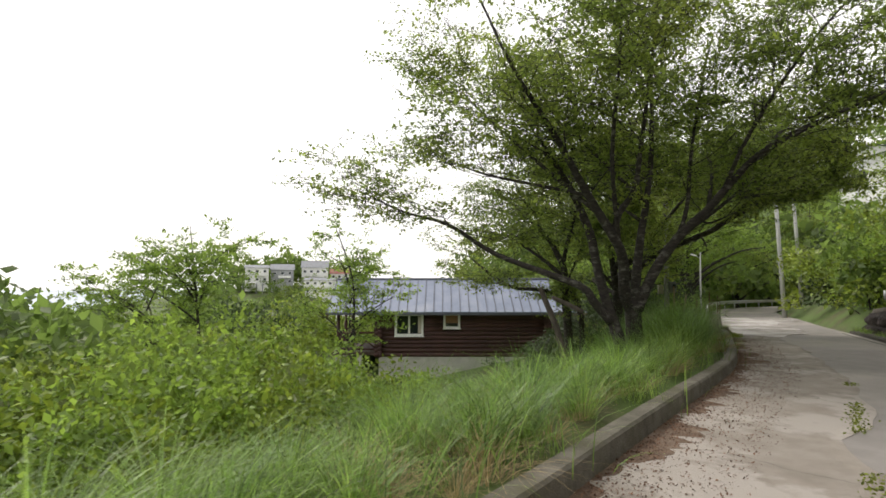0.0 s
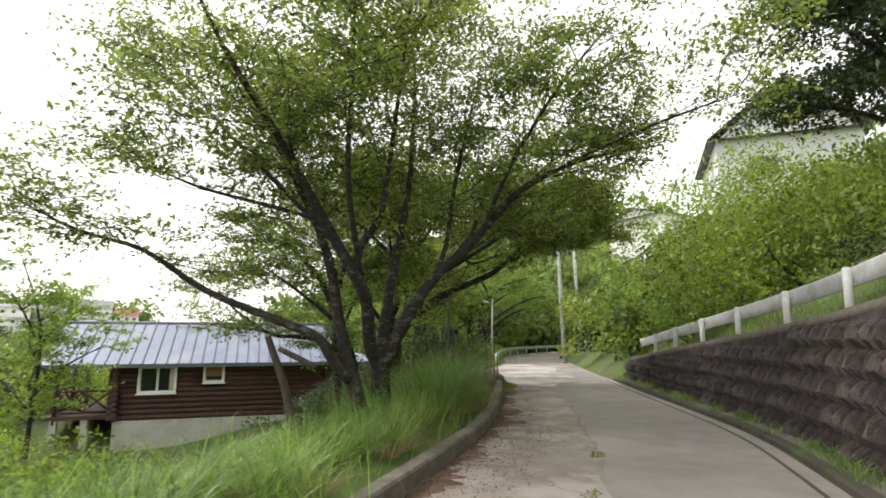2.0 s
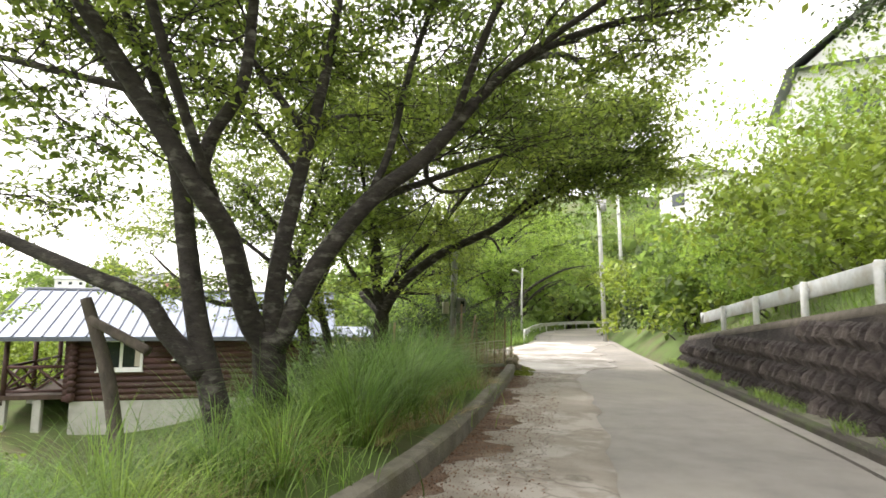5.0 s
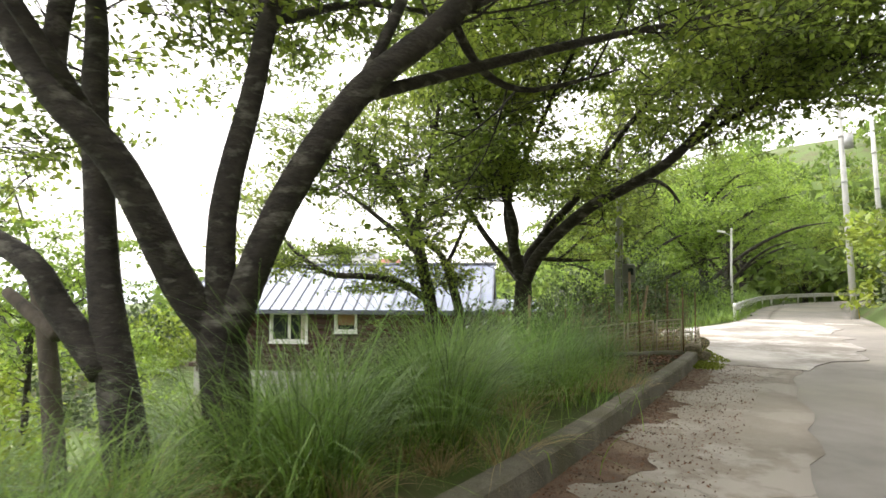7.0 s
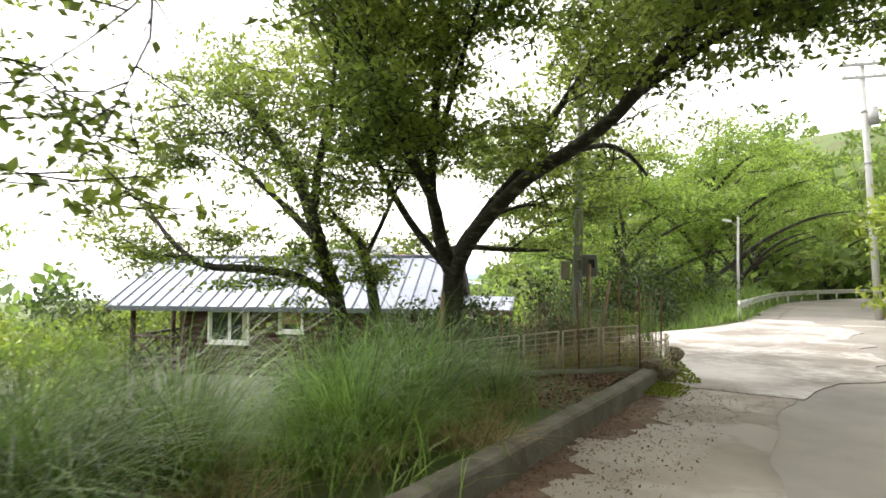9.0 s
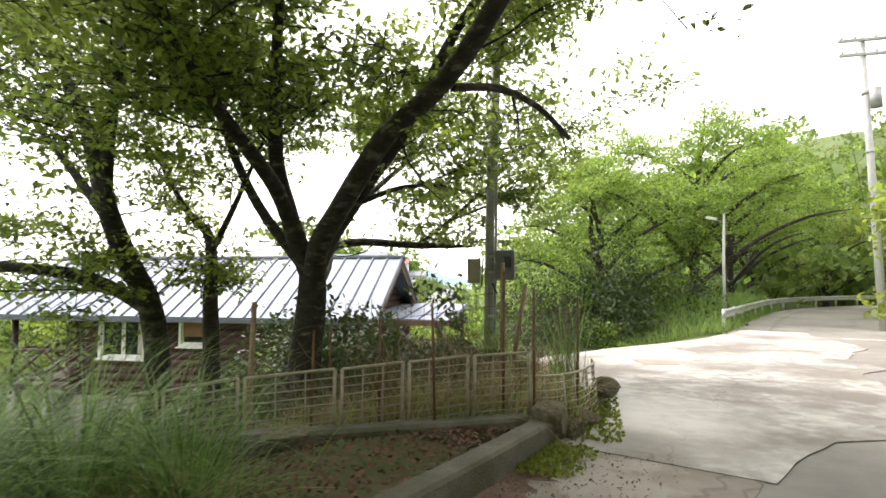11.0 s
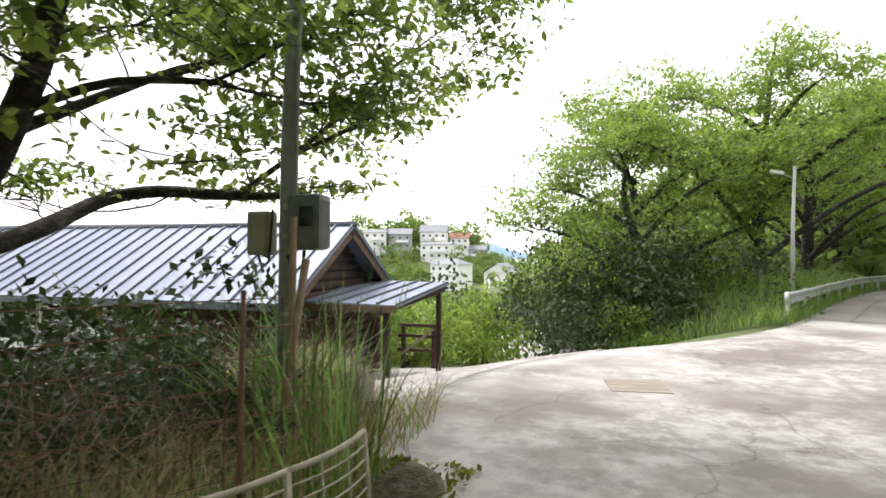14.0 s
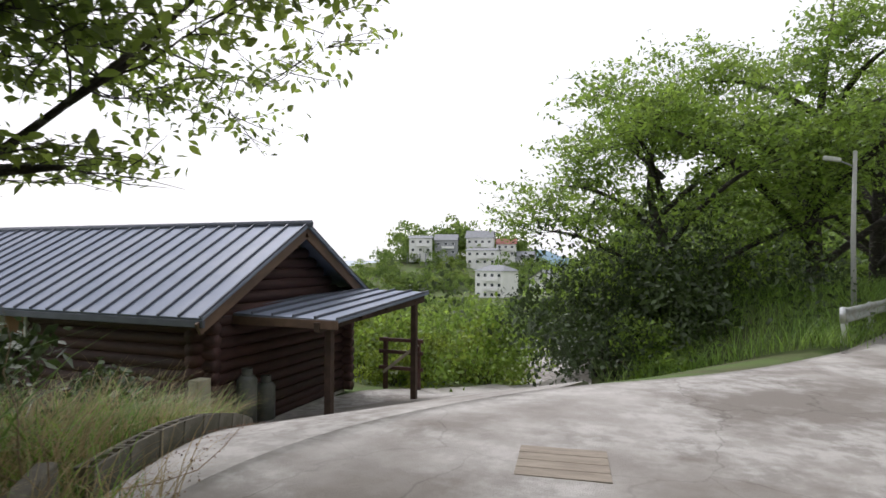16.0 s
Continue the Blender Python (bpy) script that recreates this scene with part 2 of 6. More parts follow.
def tube_data(pts, radii, sides=8):
    """Places and faces of a round tube along pts."""
    pts = [Vector(p) for p in pts]
    v, f = [], []
    side = Vector((1, 0.13, 0.07))
    for i, p in enumerate(pts):
        d = (pts[min(i + 1, len(pts) - 1)] - pts[max(i - 1, 0)]).normalized()
        a = (side - d * side.dot(d)).normalized()
        b = d.cross(a)
        side = a
        for k in range(sides):
            w = 2 * math.pi * k / sides
            v.append(tuple(p + (a * math.cos(w) + b * math.sin(w)) * radii[i]))
    for i in range(len(pts) - 1):
        for k in range(sides):
            q = (k + 1) % sides
            f.append((i * sides + k, i * sides + q, (i + 1) * sides + q, (i + 1) * sides + k))
    return v, f


def tubes(name, runs, sides=8, caps=True):
    """One mesh of many tubes: runs of (points, radii)."""
    v, f = [], []
    for pts, radii in runs:
        a, b = tube_data(pts, radii, sides)
        k = len(v)
        v += a
        f += [tuple(i + k for i in q) for q in b]
        if caps:
            n = len(pts)
            f.append(tuple(k + i for i in reversed(range(sides))))
            f.append(tuple(k + (n - 1) * sides + i for i in range(sides)))
    me = bpy.data.meshes.new(name)
    me.from_pydata(v, [], f)
    me.polygons.foreach_set("use_smooth", np.ones(len(me.polygons), bool))
    return me


def cyl(r, h, sides=16, r2=None, bm=None, m=None):
    own = bm is None
    bm = bmesh.new() if own else bm
    bmesh.ops.create_cone(bm, cap_ends=True, segments=sides, radius1=r, radius2=r if r2 is None else r2, depth=h, matrix=m or Matrix())
    return bm


def unit(a):
    return a / np.maximum(np.linalg.norm(a, axis=1, keepdims=True), 1e-6)


def leaf_data(centres, size, rng, aspect=0.5, flat=0.6, fold=0.25, oval=False):
    """Folded pointed leaves at the centres, each facing roughly up (flat = 1) or anyhow (0)."""
    n = len(centres)
    nor = unit(rng.normal(size=(n, 3)) * (1 - flat) + np.array([0, 0, 1.0]) * flat + rng.normal(size=(n, 3)) * 0.25)
    d = rng.normal(size=(n, 3))
    d = unit(d - nor * (d * nor).sum(1, keepdims=True))
    d[:, 2] -= 0.25
    s = np.cross(nor, d)
    ln = (size * rng.uniform(0.65, 1.3, n))[:, None]
    c = centres
    if oval:
        w = s * ln * aspect * 0.5
        up = nor * ln * fold * 0.3
        v = np.stack([c - d * ln * 0.5, c + w * 0.8 - d * ln * 0.25 + up * 0.8, c + w + d * ln * 0.1 + up, c + d * ln * 0.55 - nor * ln * 0.08, c - w + d * ln * 0.1 + up, c - w * 0.8 - d * ln * 0.25 + up * 0.8], 1).reshape(-1, 3)
        k = np.arange(n)[:, None] * 6
        return v, np.concatenate([k + np.array([[0, 1, 2, 3]]), k + np.array([[0, 3, 4, 5]])], 1).reshape(-1, 4)
    v = np.stack([c - d * ln * 0.5, c + s * ln * aspect * 0.5 - d * ln * 0.05 + nor * ln * fold * 0.3, c + d * ln * 0.5,
                  c - s * ln * aspect * 0.5 - d * ln * 0.05 + nor * ln * fold * 0.3], 1).reshape(-1, 3)
    k = np.arange(n)[:, None] * 4
    f = np.concatenate([k + np.array([[0, 1, 2]]), k + np.array([[0, 2, 3]])], 1).reshape(-1, 3)
    return v, f


def blades(roots, length, width, rng, bend=0.6, lean=0.3, segs=4):
    """Arching grass blades from the roots."""
    n = len(roots)
    ln = length * rng.uniform(0.55, 1.25, n)
    az = rng.uniform(0, 2 * np.pi, n)
    out = np.stack([np.cos(az), np.sin(az), np.zeros(n)], 1)
    sd = np.stack([-np.sin(az + 0.5), np.cos(az + 0.5), np.zeros(n)], 1)
    bd = bend * rng.uniform(0.3, 1.5, n)
    le = lean * rng.uniform(0.2, 1.3, n)
    rows = []
    for i in range(segs + 1):
        t = i / segs
        up = ln * (t - 0.42 * bd * t ** 2.4)
        go = ln * (le * t + bd * 0.62 * t ** 2.2)
        p = roots + out * go[:, None] + np.array([0, 0, 1.0]) * up[:, None]
        w = (width * (1 - t) ** 0.7 * (0.6 + 0.4 * min(1, t * 4)) + 0.0006)
        rows.append(p - sd * w / 2)
        rows.append(p + sd * w / 2)
    v = np.stack(rows, 1).reshape(-1, 3)
    k = np.arange(n)[:, None] * (2 * segs + 2)
    q = np.concatenate([k + np.array([[2 * i, 2 * i + 1, 2 * i + 3, 2 * i + 2]]) for i in range(segs)], 1).reshape(-1, 4)
    return v, q


# ---- plan ----
KERB = [(-6.2, -5.5), (-3.0, -1.2), (-1.0, 1.2), (0.5, 3.25), (1.5, 4.7), (2.66, 6.35), (4.0, 8.2), (5.3, 10.1), (6.5, 12.35), (7.6, 14.65), (8.6, 16.7), (9.3, 18.3)]
GUTTER = [(-2.2, -6.8), (1.2, -2.4), (4.0, 1.8), (5.8, 4.4), (7.35, 6.5), (8.95, 8.8), (10.5, 12.1), (11.8, 14.95), (13.0, 17.5), (13.9, 19.4)]
CENTRE = [(-4.2, -6.2), (0.2, -0.8), (3.2, 3.6), (4.9, 6.1), (6.6, 8.4), (8.4, 12.2), (9.6, 14.8), (11.1, 17.9), (12.6, 21.2), (14.5, 25.4), (17.2, 30.7), (20.7, 38.3), (24.0, 44.5),
          (28.5, 49.5), (36.0, 54.5), (46.0, 59.0), (62.0, 64.0)]


def road_z(y):
    return 0.17 - 0.0125 * np.clip(y, -10, 40)


def dense(line, step=0.5):
    """The polyline, smoothed, at even steps."""
    p = np.array(line, float)
    for _ in range(3):
        q = np.empty((2 * len(p) - 2, p.shape[1]))
        q[0::2], q[1::2] = p[:-1] * 0.75 + p[1:] * 0.25, p[:-1] * 0.25 + p[1:] * 0.75
        p = np.concatenate([p[:1], q, p[-1:]])
    s = np.concatenate([[0], np.cumsum(np.linalg.norm(np.diff(p, axis=0), axis=1))])
    t = np.linspace(0, s[-1], max(2, int(s[-1] / step) + 1))
    return np.stack([np.interp(t, s, p[:, k]) for k in range(p.shape[1])], 1)


def side_of(line, x, y):
    """Signed distance from the line (left is plus), and the line's y at the nearest point."""
    p = dense(line, 1.0)
    best, sign, ny = np.full(x.shape, 1e9), np.zeros(x.shape), np.zeros(x.shape)
    for a, b in zip(p[:-1], p[1:]):
        d = b - a
        t = np.clip(((x - a[0]) * d[0] + (y - a[1]) * d[1]) / (d @ d), 0, 1)
        ex, ey = x - a[0] - t * d[0], y - a[1] - t * d[1]
        r = np.hypot(ex, ey)
        hit = r < best
        best = np.where(hit, r, best)
        sign = np.where(hit, np.sign(d[0] * ey - d[1] * ex), sign)
        ny = np.where(hit, a[1] + t * d[1], ny)
    return best * sign, ny


def smooth(t):
    t = np.clip(t, 0, 1)
    return t * t * (3 - 2 * t)


def hump(x, y, cx, cy, sx, sy, amp):
    return amp * np.exp(-((x - cx) / sx) ** 2 - ((y - cy) / sy) ** 2)


def height(x, y):
    """The lie of the land."""
    x, y = np.asarray(x, float), np.asarray(y, float)
    d, ny = side_of(CENTRE, x, y)
    zr = road_z(ny)
    # the bank along the kerb, and the yard below it
    e = d - 1.95
    bank = zr + 0.12 - 2.05 * smooth((e - 0.9) / 4.2) - 0.16 * np.clip(d - 12, 0, 30)
    # the drive down to the cabin
    crest = np.interp(ny, [18, 20, 24, 27, 31], [4.6, 4.6, 3.6, 2.6, 2.1])
    fall = np.clip(d - crest + 1.2, 0, 7.8)
    drive = zr - 0.21 * fall * smooth(fall / 4.5) - 0.13 * np.clip(y - 31, 0, 40) * smooth((d - crest) / 4) - 0.1 * np.clip(d - 20, 0, 30)
    drive = np.maximum(drive, -9)
    # the grass bank at the far bend
    verge = zr + 0.5 * smooth((d - 2.0) / 1.0) - 4.4 * smooth((d - 4.0) / 11)
    left = bank + (drive - bank) * smooth((ny - 16.5) / 3.5)
    left = left + (verge - left) * smooth((ny - 30.5) / 3.0)
    # the slope above the wall and beyond it
    r = -d - np.where(ny < 20.2, 3.15, 2.3)
    top = np.maximum(1.75 - 0.1 * (ny - 7.8), 0.1) + zr * 0
    up = np.where(ny < 20.2, top, zr) + 0.62 * np.clip(r - 0.2, 0, 22) + 0.15 * smooth(r)
    right = np.where(r > 0, up, zr)
    z = np.where(np.abs(d) < 1.95, zr, np.where(d > 0, left, right))
    far = -13 + hump(x, y, -85, 245, 60, 40, 17) + hump(x, y, -20, 290, 60, 40, 9) + hump(x, y, -75, 50, 28, 34, 15) + hump(x, y, 95, 60, 45, 60, 34) + hump(x, y, 70, 150, 60, 55, 42)
    r0 = np.hypot(x - 8, y - 18)
    far = far - 25 * smooth((r0 - 330) / 300)
    z = z + hump(x, y, -2.0, 24.0, 4.2, 5.0, -1.5)
    k = smooth((r0 - 32) / 50) * np.where(d > 0, 1.0, smooth((r0 - 40) / 60))
    return z + (far - z) * k


def grid_axis(lo, hi, step, reach):
    a = list(np.arange(lo, hi + 1e-6, step))
    s, x = step, hi
    up = []
    while x < reach:
        s *= 1.22
        x += s
        up.append(x)
    s, x = step, lo
    down = []
    while x > -reach:
        s *= 1.22
        x -= s
        down.append(x)
    return np.array(down[::-1] + a + up)


def sheet(name, xs, ys, zf):
    gx, gy = np.meshgrid(xs, ys)
    v = np.stack([gx, gy, zf(gx, gy)], -1).reshape(-1, 3)
    w = len(xs)
    i = (np.arange(len(ys) - 1)[:, None] * w + np.arange(w - 1)[None]).ravel()
    return mesh_np(name, v, np.stack([i, i + 1, i + w + 1, i + w], 1))


def strip_between(name, a, b, lift, rows=10, step=0.4, raw=False, z=None):
    """A surface between two lines on the land, lifted above it."""
    a, b = (np.array(a), np.array(b)) if raw else (dense(a, step), dense(b, step))
    n = max(len(a), len(b))
    t = np.linspace(0, 1, n)
    a, b = (np.stack([np.interp(t, np.linspace(0, 1, len(p)), p[:, k]) for k in (0, 1)], 1) for p in (a, b))
    s = np.linspace(0, 1, rows + 1)
    p = a[:, None] * (1 - s)[None, :, None] + b[:, None] * s[None, :, None]
    zz = (z or height)(p[..., 0], p[..., 1]) + lift
    v = np.concatenate([p, zz[..., None]], -1).reshape(-1, 3)
    w = rows + 1
    i = (np.arange(n - 1)[:, None] * w + np.arange(rows)[None]).ravel()
    f = np.stack([i, i + 1, i + w + 1, i + w], 1)
    edge = np.concatenate([np.arange(n) * w, (n - 1) * w + np.arange(1, w), (np.arange(n - 1)[::-1]) * w + rows, np.arange(1, rows)[::-1]])
    low = v[edge] - np.array([0, 0, 0.3])
    j = np.arange(len(edge))
    j2 = (j + 1) % len(edge)
    f = np.concatenate([f, np.stack([edge[j], len(v) + j, len(v) + j2, edge[j2]], 1)])
    v = np.concatenate([v, low])
    me = mesh_np(name, v, f)
    me.polygons.foreach_set("use_smooth", np.ones(len(f), bool))
    return me


def offset(line, d, step=0.5):
    """The line moved d metres to its left."""
    p = dense(line, step)
    g = np.gradient(p, axis=0)
    g /= np.linalg.norm(g, axis=1, keepdims=True)
    return p + np.stack([-g[:, 1], g[:, 0]], 1) * d


def land(x, y):
    """The ground under the paved parts lies a little lower."""
    z = height(x, y)
    d, ny = side_of(CENTRE, x, y)
    paved = np.abs(d) < 2.5
    return z - 0.14 * paved - 0.05 * (d > 0) * (ny > 19.5) * (ny < 60) * (x > 4.6)


ground_mesh = sheet("ground", grid_axis(-14, 26, 0.4, 1600), grid_axis(-8, 50, 0.4, 1600), land)
ground_mesh.polygons.foreach_set("use_smooth", np.ones(len(ground_mesh.polygons), bool))
tagged(part("ground", ground_mesh, M["earth"]), "brown earth bank with patchy green growth", "ground", kind="structure")
sea = bmesh.new()
bmesh.ops.create_grid(sea, x_segments=1, y_segments=1, size=4500)
tagged(part("water", sea, M["water"], m=pose(0, 0, -16.5)), "pale hazy sea beyond the valley", "water", kind="structure")

def ragged(d, amp, y0, y1, bulge=None):
    """An uneven line along the lane, d metres left of its middle."""
    c, e = offset(CENTRE, 0.0, 0.3), offset(CENTRE, 1.0, 0.3)
    out = []
    for a, b in zip(c, e):
        if y0 < a[1] < y1:
            k = d + amp * (noise.noise(Vector((a[0] * 0.9, a[1] * 0.9, 7))) + 0.5 * noise.noise(Vector((a[0] * 3, a[1] * 3, 2))))
            if bulge:
                k += bulge * float(smooth((a[1] - y0) / 3) * smooth((y1 - a[1]) / 4))
            out.append(tuple(a + (b - a) * k))
    return out


# road: asphalt on the hill side, old concrete by the kerb
zroad = lambda x, y: road_z(side_of(CENTRE, x, y)[1])
tagged(part("road", strip_between("road", offset(CENTRE, 1.3), offset(CENTRE, -2.15), 0.0, 10, z=zroad), M["asphalt"]), "worn grey asphalt lane with faded patches", "road", kind="structure")
tagged(part("road_edge_1", strip_between("road_edge", [p for p in offset(CENTRE, 2.05) if p[1] < 19.0], ragged(0.3, 0.28, -10, 18.2), 0.005, 8, z=zroad), M["concrete_road"]),
       "cracked old concrete strip beside the kerb", "road", kind="structure")
tagged(part("road_edge_2", strip_between("road_edge", [p for p in offset(CENTRE, 2.1) if p[1] > 29.8], [p for p in offset(CENTRE, 1.2) if p[1] > 29.4], 0.003, 6, z=zroad), M["asphalt"]),
       "worn asphalt lane edge at the bend", "road", kind="structure")
wave = offset(KERB, -0.22, 0.08)
wave = wave + (wave - offset(KERB, -0.0, 0.08)) * np.array([[2.2 * max(-0.35, noise.noise(Vector((w[0] * 1.1, w[1] * 1.1, 0)))) + 1.1 * noise.noise(Vector((w[0] * 6, w[1] * 6, 3))) + 0.7 * noise.noise(Vector((w[0] * 17, w[1] * 17, 5)))] for w in wave])
tagged(part("road_edge_3", strip_between("road_edge", offset(KERB, 0.02, 0.08)[9:-3], wave[9:-3], 0.006, 4, 0.06, z=zroad, raw=True), M["dirt"]),
       "brown dirt and leaf mould gathered along the kerb", "road", kind="structure")
APRON_L = [(9.25, 18.0), (9.75, 19.0), (9.95, 19.9), (9.3, 21.2), (9.1, 22.5), (9.5, 24.2), (10.6, 26.0), (12.0, 26.9), (13.4, 28.5), (15.4, 31.6)]
APRON_R = ragged(0.3, 0.5, 17.0, 31.0, -1.1)
drive_z = lambda x, y: np.maximum(height(x, y), -30)
tagged(part("pavement_1", strip_between("pavement", APRON_L, APRON_R, 0.012, 18, 0.3, z=drive_z), M["concrete_drive"]), "pale worn concrete apron where the drive leaves the lane", "pavement", kind="structure")
DRIVE_L = [(9.3, 20.6), (8.8, 21.9), (8.2, 23.3), (7.4, 24.9), (6.5, 25.8), (5.0, 26.3), (4.8, 28.5), (5.2, 31.0), (7.2, 34), (7.3, 38), (5.8, 46), (3.3, 62)]
DRIVE_R = [(9.9, 20.9), (9.6, 22.4), (9.9, 24.3), (10.6, 25.8), (10.9, 26.6), (10.8, 28.2), (10.7, 29.8), (10.5, 31.5), (10.3, 34), (9.8, 38), (8.4, 46), (5.6, 62.5)]
tagged(part("pavement_2", strip_between("pavement", DRIVE_L, DRIVE_R, 0.002, 14, 0.3, z=drive_z), M["concrete_drive"]), "pale concrete drive sloping down past the cabin", "pavement", kind="structure")


def swept(name, line, section, z_of, step=0.5):
    """A long body with one cross-section (out, up) along a line; out is to the line's left."""
    p = dense(line, step)
    g = np.gradient(p, axis=0)
    g /= np.linalg.norm(g, axis=1, keepdims=True)
    nrm = np.stack([-g[:, 1], g[:, 0]], 1)
    z = z_of(p[:, 0], p[:, 1])
    k = len(section)
    v = np.concatenate([np.concatenate([p + nrm * o, (z + u)[:, None]], 1)[:, None] for o, u in section], 1).reshape(-1, 3)
    f = []
    for i in range(len(p) - 1):
        for j in range(k):
            q = (j + 1) % k
            f.append((i * k + j, (i + 1) * k + j, (i + 1) * k + q, i * k + q))
    me = bpy.data.meshes.new(name)
    me.from_pydata([tuple(a) for a in v], [], f + [tuple(range(k)), tuple((len(p) - 1) * k + j for j in reversed(range(k)))])
    me.update()
    return me


tagged(part("kerb_1", swept("kerb", KERB, [(-0.02, -0.15), (0.0, 0.17), (0.02, 0.195), (0.16, 0.2), (0.19, 0.17), (0.2, -0.3)], zroad, 0.35), M["kerb"]),
       "weathered concrete kerb stained dark along the lane", "kerb", kind="structure")
tagged(part("gutter_1", swept("gutter", GUTTER, [(0.06, -0.3), (0.05, 0.0), (0.0, 0.004), (-0.02, -0.13), (-0.19, -0.13), (-0.21, 0.07), (-0.23, 0.085), (-0.36, 0.09), (-0.37, -0.3)], zroad), M["channel"]),
       "dark damp concrete gutter below the wall", "gutter", kind="structure")
tagged(part("ledge_1", swept("ledge", offset(GUTTER, -0.37), [(0.0, -0.25), (0.0, 0.086), (-0.14, 0.11), (-0.3, 0.13), (-0.3, -0.25)], zroad), M["gutter"]),
       "mossy ledge between the gutter and the wall", "ledge", kind="structure")

# retaining wall of rough dark blocks, leaning back
WALL = offset(GUTTER, -0.55, 0.25)
ws = np.concatenate([[0], np.cumsum(np.linalg.norm(np.diff(WALL, axis=0), axis=1))])


def on_wall(s):
    x, y = np.interp(s, ws, WALL[:, 0]), np.interp(s, ws, WALL[:, 1])
    x2, y2 = np.interp(s + 0.1, ws, WALL[:, 0]), np.interp(s + 0.1, ws, WALL[:, 1])
    if s + 0.1 > ws[-1]:
        x2, y2, = 2 * x - np.interp(s - 0.1, ws, WALL[:, 0]), 2 * y - np.interp(s - 0.1, ws, WALL[:, 1])
    d = Vector((x2 - x, y2 - y, 0)).normalized()
    return Vector((x, y, 0)), d, Vector((d.y, -d.x, 0))


def wall_top(y):
    return np.maximum(1.75 - 0.1 * (np.asarray(y) - 7.8), 0.25)


def wall_body():
    bm = bmesh.new()
    prev = None
    for s in np.arange(0, ws[-1] + 0.01, 0.4):
        p, d, n = on_wall(min(s, ws[-1]))
        lo, hi = float(road_z(p.y)) - 0.2, float(wall_top(p.y))
        lean = 0.22 * (hi - lo)
        ring = [bm.verts.new(q) for q in (p + Vector((0, 0, lo)), p + n * lean + Vector((0, 0, hi)), p + n * (lean + 0.85) + Vector((0, 0, hi)), p + n * (lean + 0.9) + Vector((0, 0, lo)))]
        if prev:
            for j in range(4):
                bm.faces.new((prev[j], prev[(j + 1) % 4], ring[(j + 1) % 4], ring[j]))
        else:
            bm.faces.new(ring[::-1])
        prev = ring
    bm.faces.new(prev)
    bmesh.ops.recalc_face_normals(bm, faces=bm.faces)
    return bm


retaining = tagged(part("wall_retaining", wall_body(), M["wall_block"]), "dark rough stone block retaining wall beside the lane", "wall", kind="structure")


# ---- guard rails ----
def guard_rail(name, points, height_rail, label, spacing=2.0, post_depth=0.3, mat_post="white_post", side=1):
    """A W-beam rail on round posts. points: x, y, z of the ground along the rail."""
    rail = thing(name, label, "guard rail", pose(*points[0]))
    base = Vector(points[0])
    points = [tuple(Vector(a) - base) for a in points]
    p = dense(points, 0.25)
    g = np.gradient(p[:, :2], axis=0)
    g /= np.linalg.norm(g, axis=1, keepdims=True)
    nrm = np.stack([-g[:, 1], g[:, 0]], 1)
    sec = [(0.0, -0.135), (0.045, -0.12), (0.055, -0.07), (0.01, -0.025), (0.01, 0.025), (0.055, 0.07), (0.045, 0.12), (0.0, 0.135), (-0.012, 0.125), (-0.008, 0.0), (-0.012, -0.125)]
    k = len(sec)
    v, f = [], []
    for i in range(len(p)):
        for o, u in sec:
            v.append((p[i, 0] + nrm[i, 0] * side * (o + 0.07), p[i, 1] + nrm[i, 1] * side * (o + 0.07), p[i, 2] + height_rail + u))
    for i in range(len(p) - 1):
        for j in range(k):
            q = (j + 1) % k
            f.append((i * k + j, (i + 1) * k + j, (i + 1) * k + q, i * k + q))
    me = bpy.data.meshes.new("beam")
    me.from_pydata(v, [], f)
    part("beam", me, M["galv"], rail, "galvanised corrugated steel beam", smooth=True)
    post = tubes("post", [([(0, 0, -post_depth), (0, 0, height_rail + 0.10), (0, 0, height_rail + 0.13)], [0.057, 0.057, 0.04])], 12)
    bracket = box(0.1, 0.09, 0.07, bevel=0.008)
    bme = bpy.data.meshes.new("bracket")
    bracket.to_mesh(bme)
    bracket.free()
    s = np.concatenate([[0], np.cumsum(np.linalg.norm(np.diff(p, axis=0), axis=1))])
    for t in np.arange(0.35, s[-1], spacing):
        q = [np.interp(t, s, p[:, c]) for c in range(3)]
        part("post", post, M[mat_post], rail, m=pose(*q))
        i = int(np.searchsorted(s, t)) - 1
        part("bracket", bme, M["galv"], rail, m=pose(q[0] + nrm[i, 0] * side * 0.04, q[1] + nrm[i, 1] * side * 0.04, q[2] + height_rail, 0, 0, math.degrees(math.atan2(g[i, 1], g[i, 0]))))
    end = tubes("end_cap", [([(0, 0, -0.135), (0, 0, 0.135)], [0.05, 0.05])], 12)
    part("end_cap", end, M["galv"], rail, m=pose(p[-1, 0] + nrm[-1, 0] * side * 0.05, p[-1, 1] + nrm[-1, 1] * side * 0.05, p[-1, 2] + height_rail))
    part("end_cap", end, M["galv"], rail, m=pose(p[0, 0] + nrm[0, 0] * side * 0.05, p[0, 1] + nrm[0, 1] * side * 0.05, p[0, 2] + height_rail))
    return rail


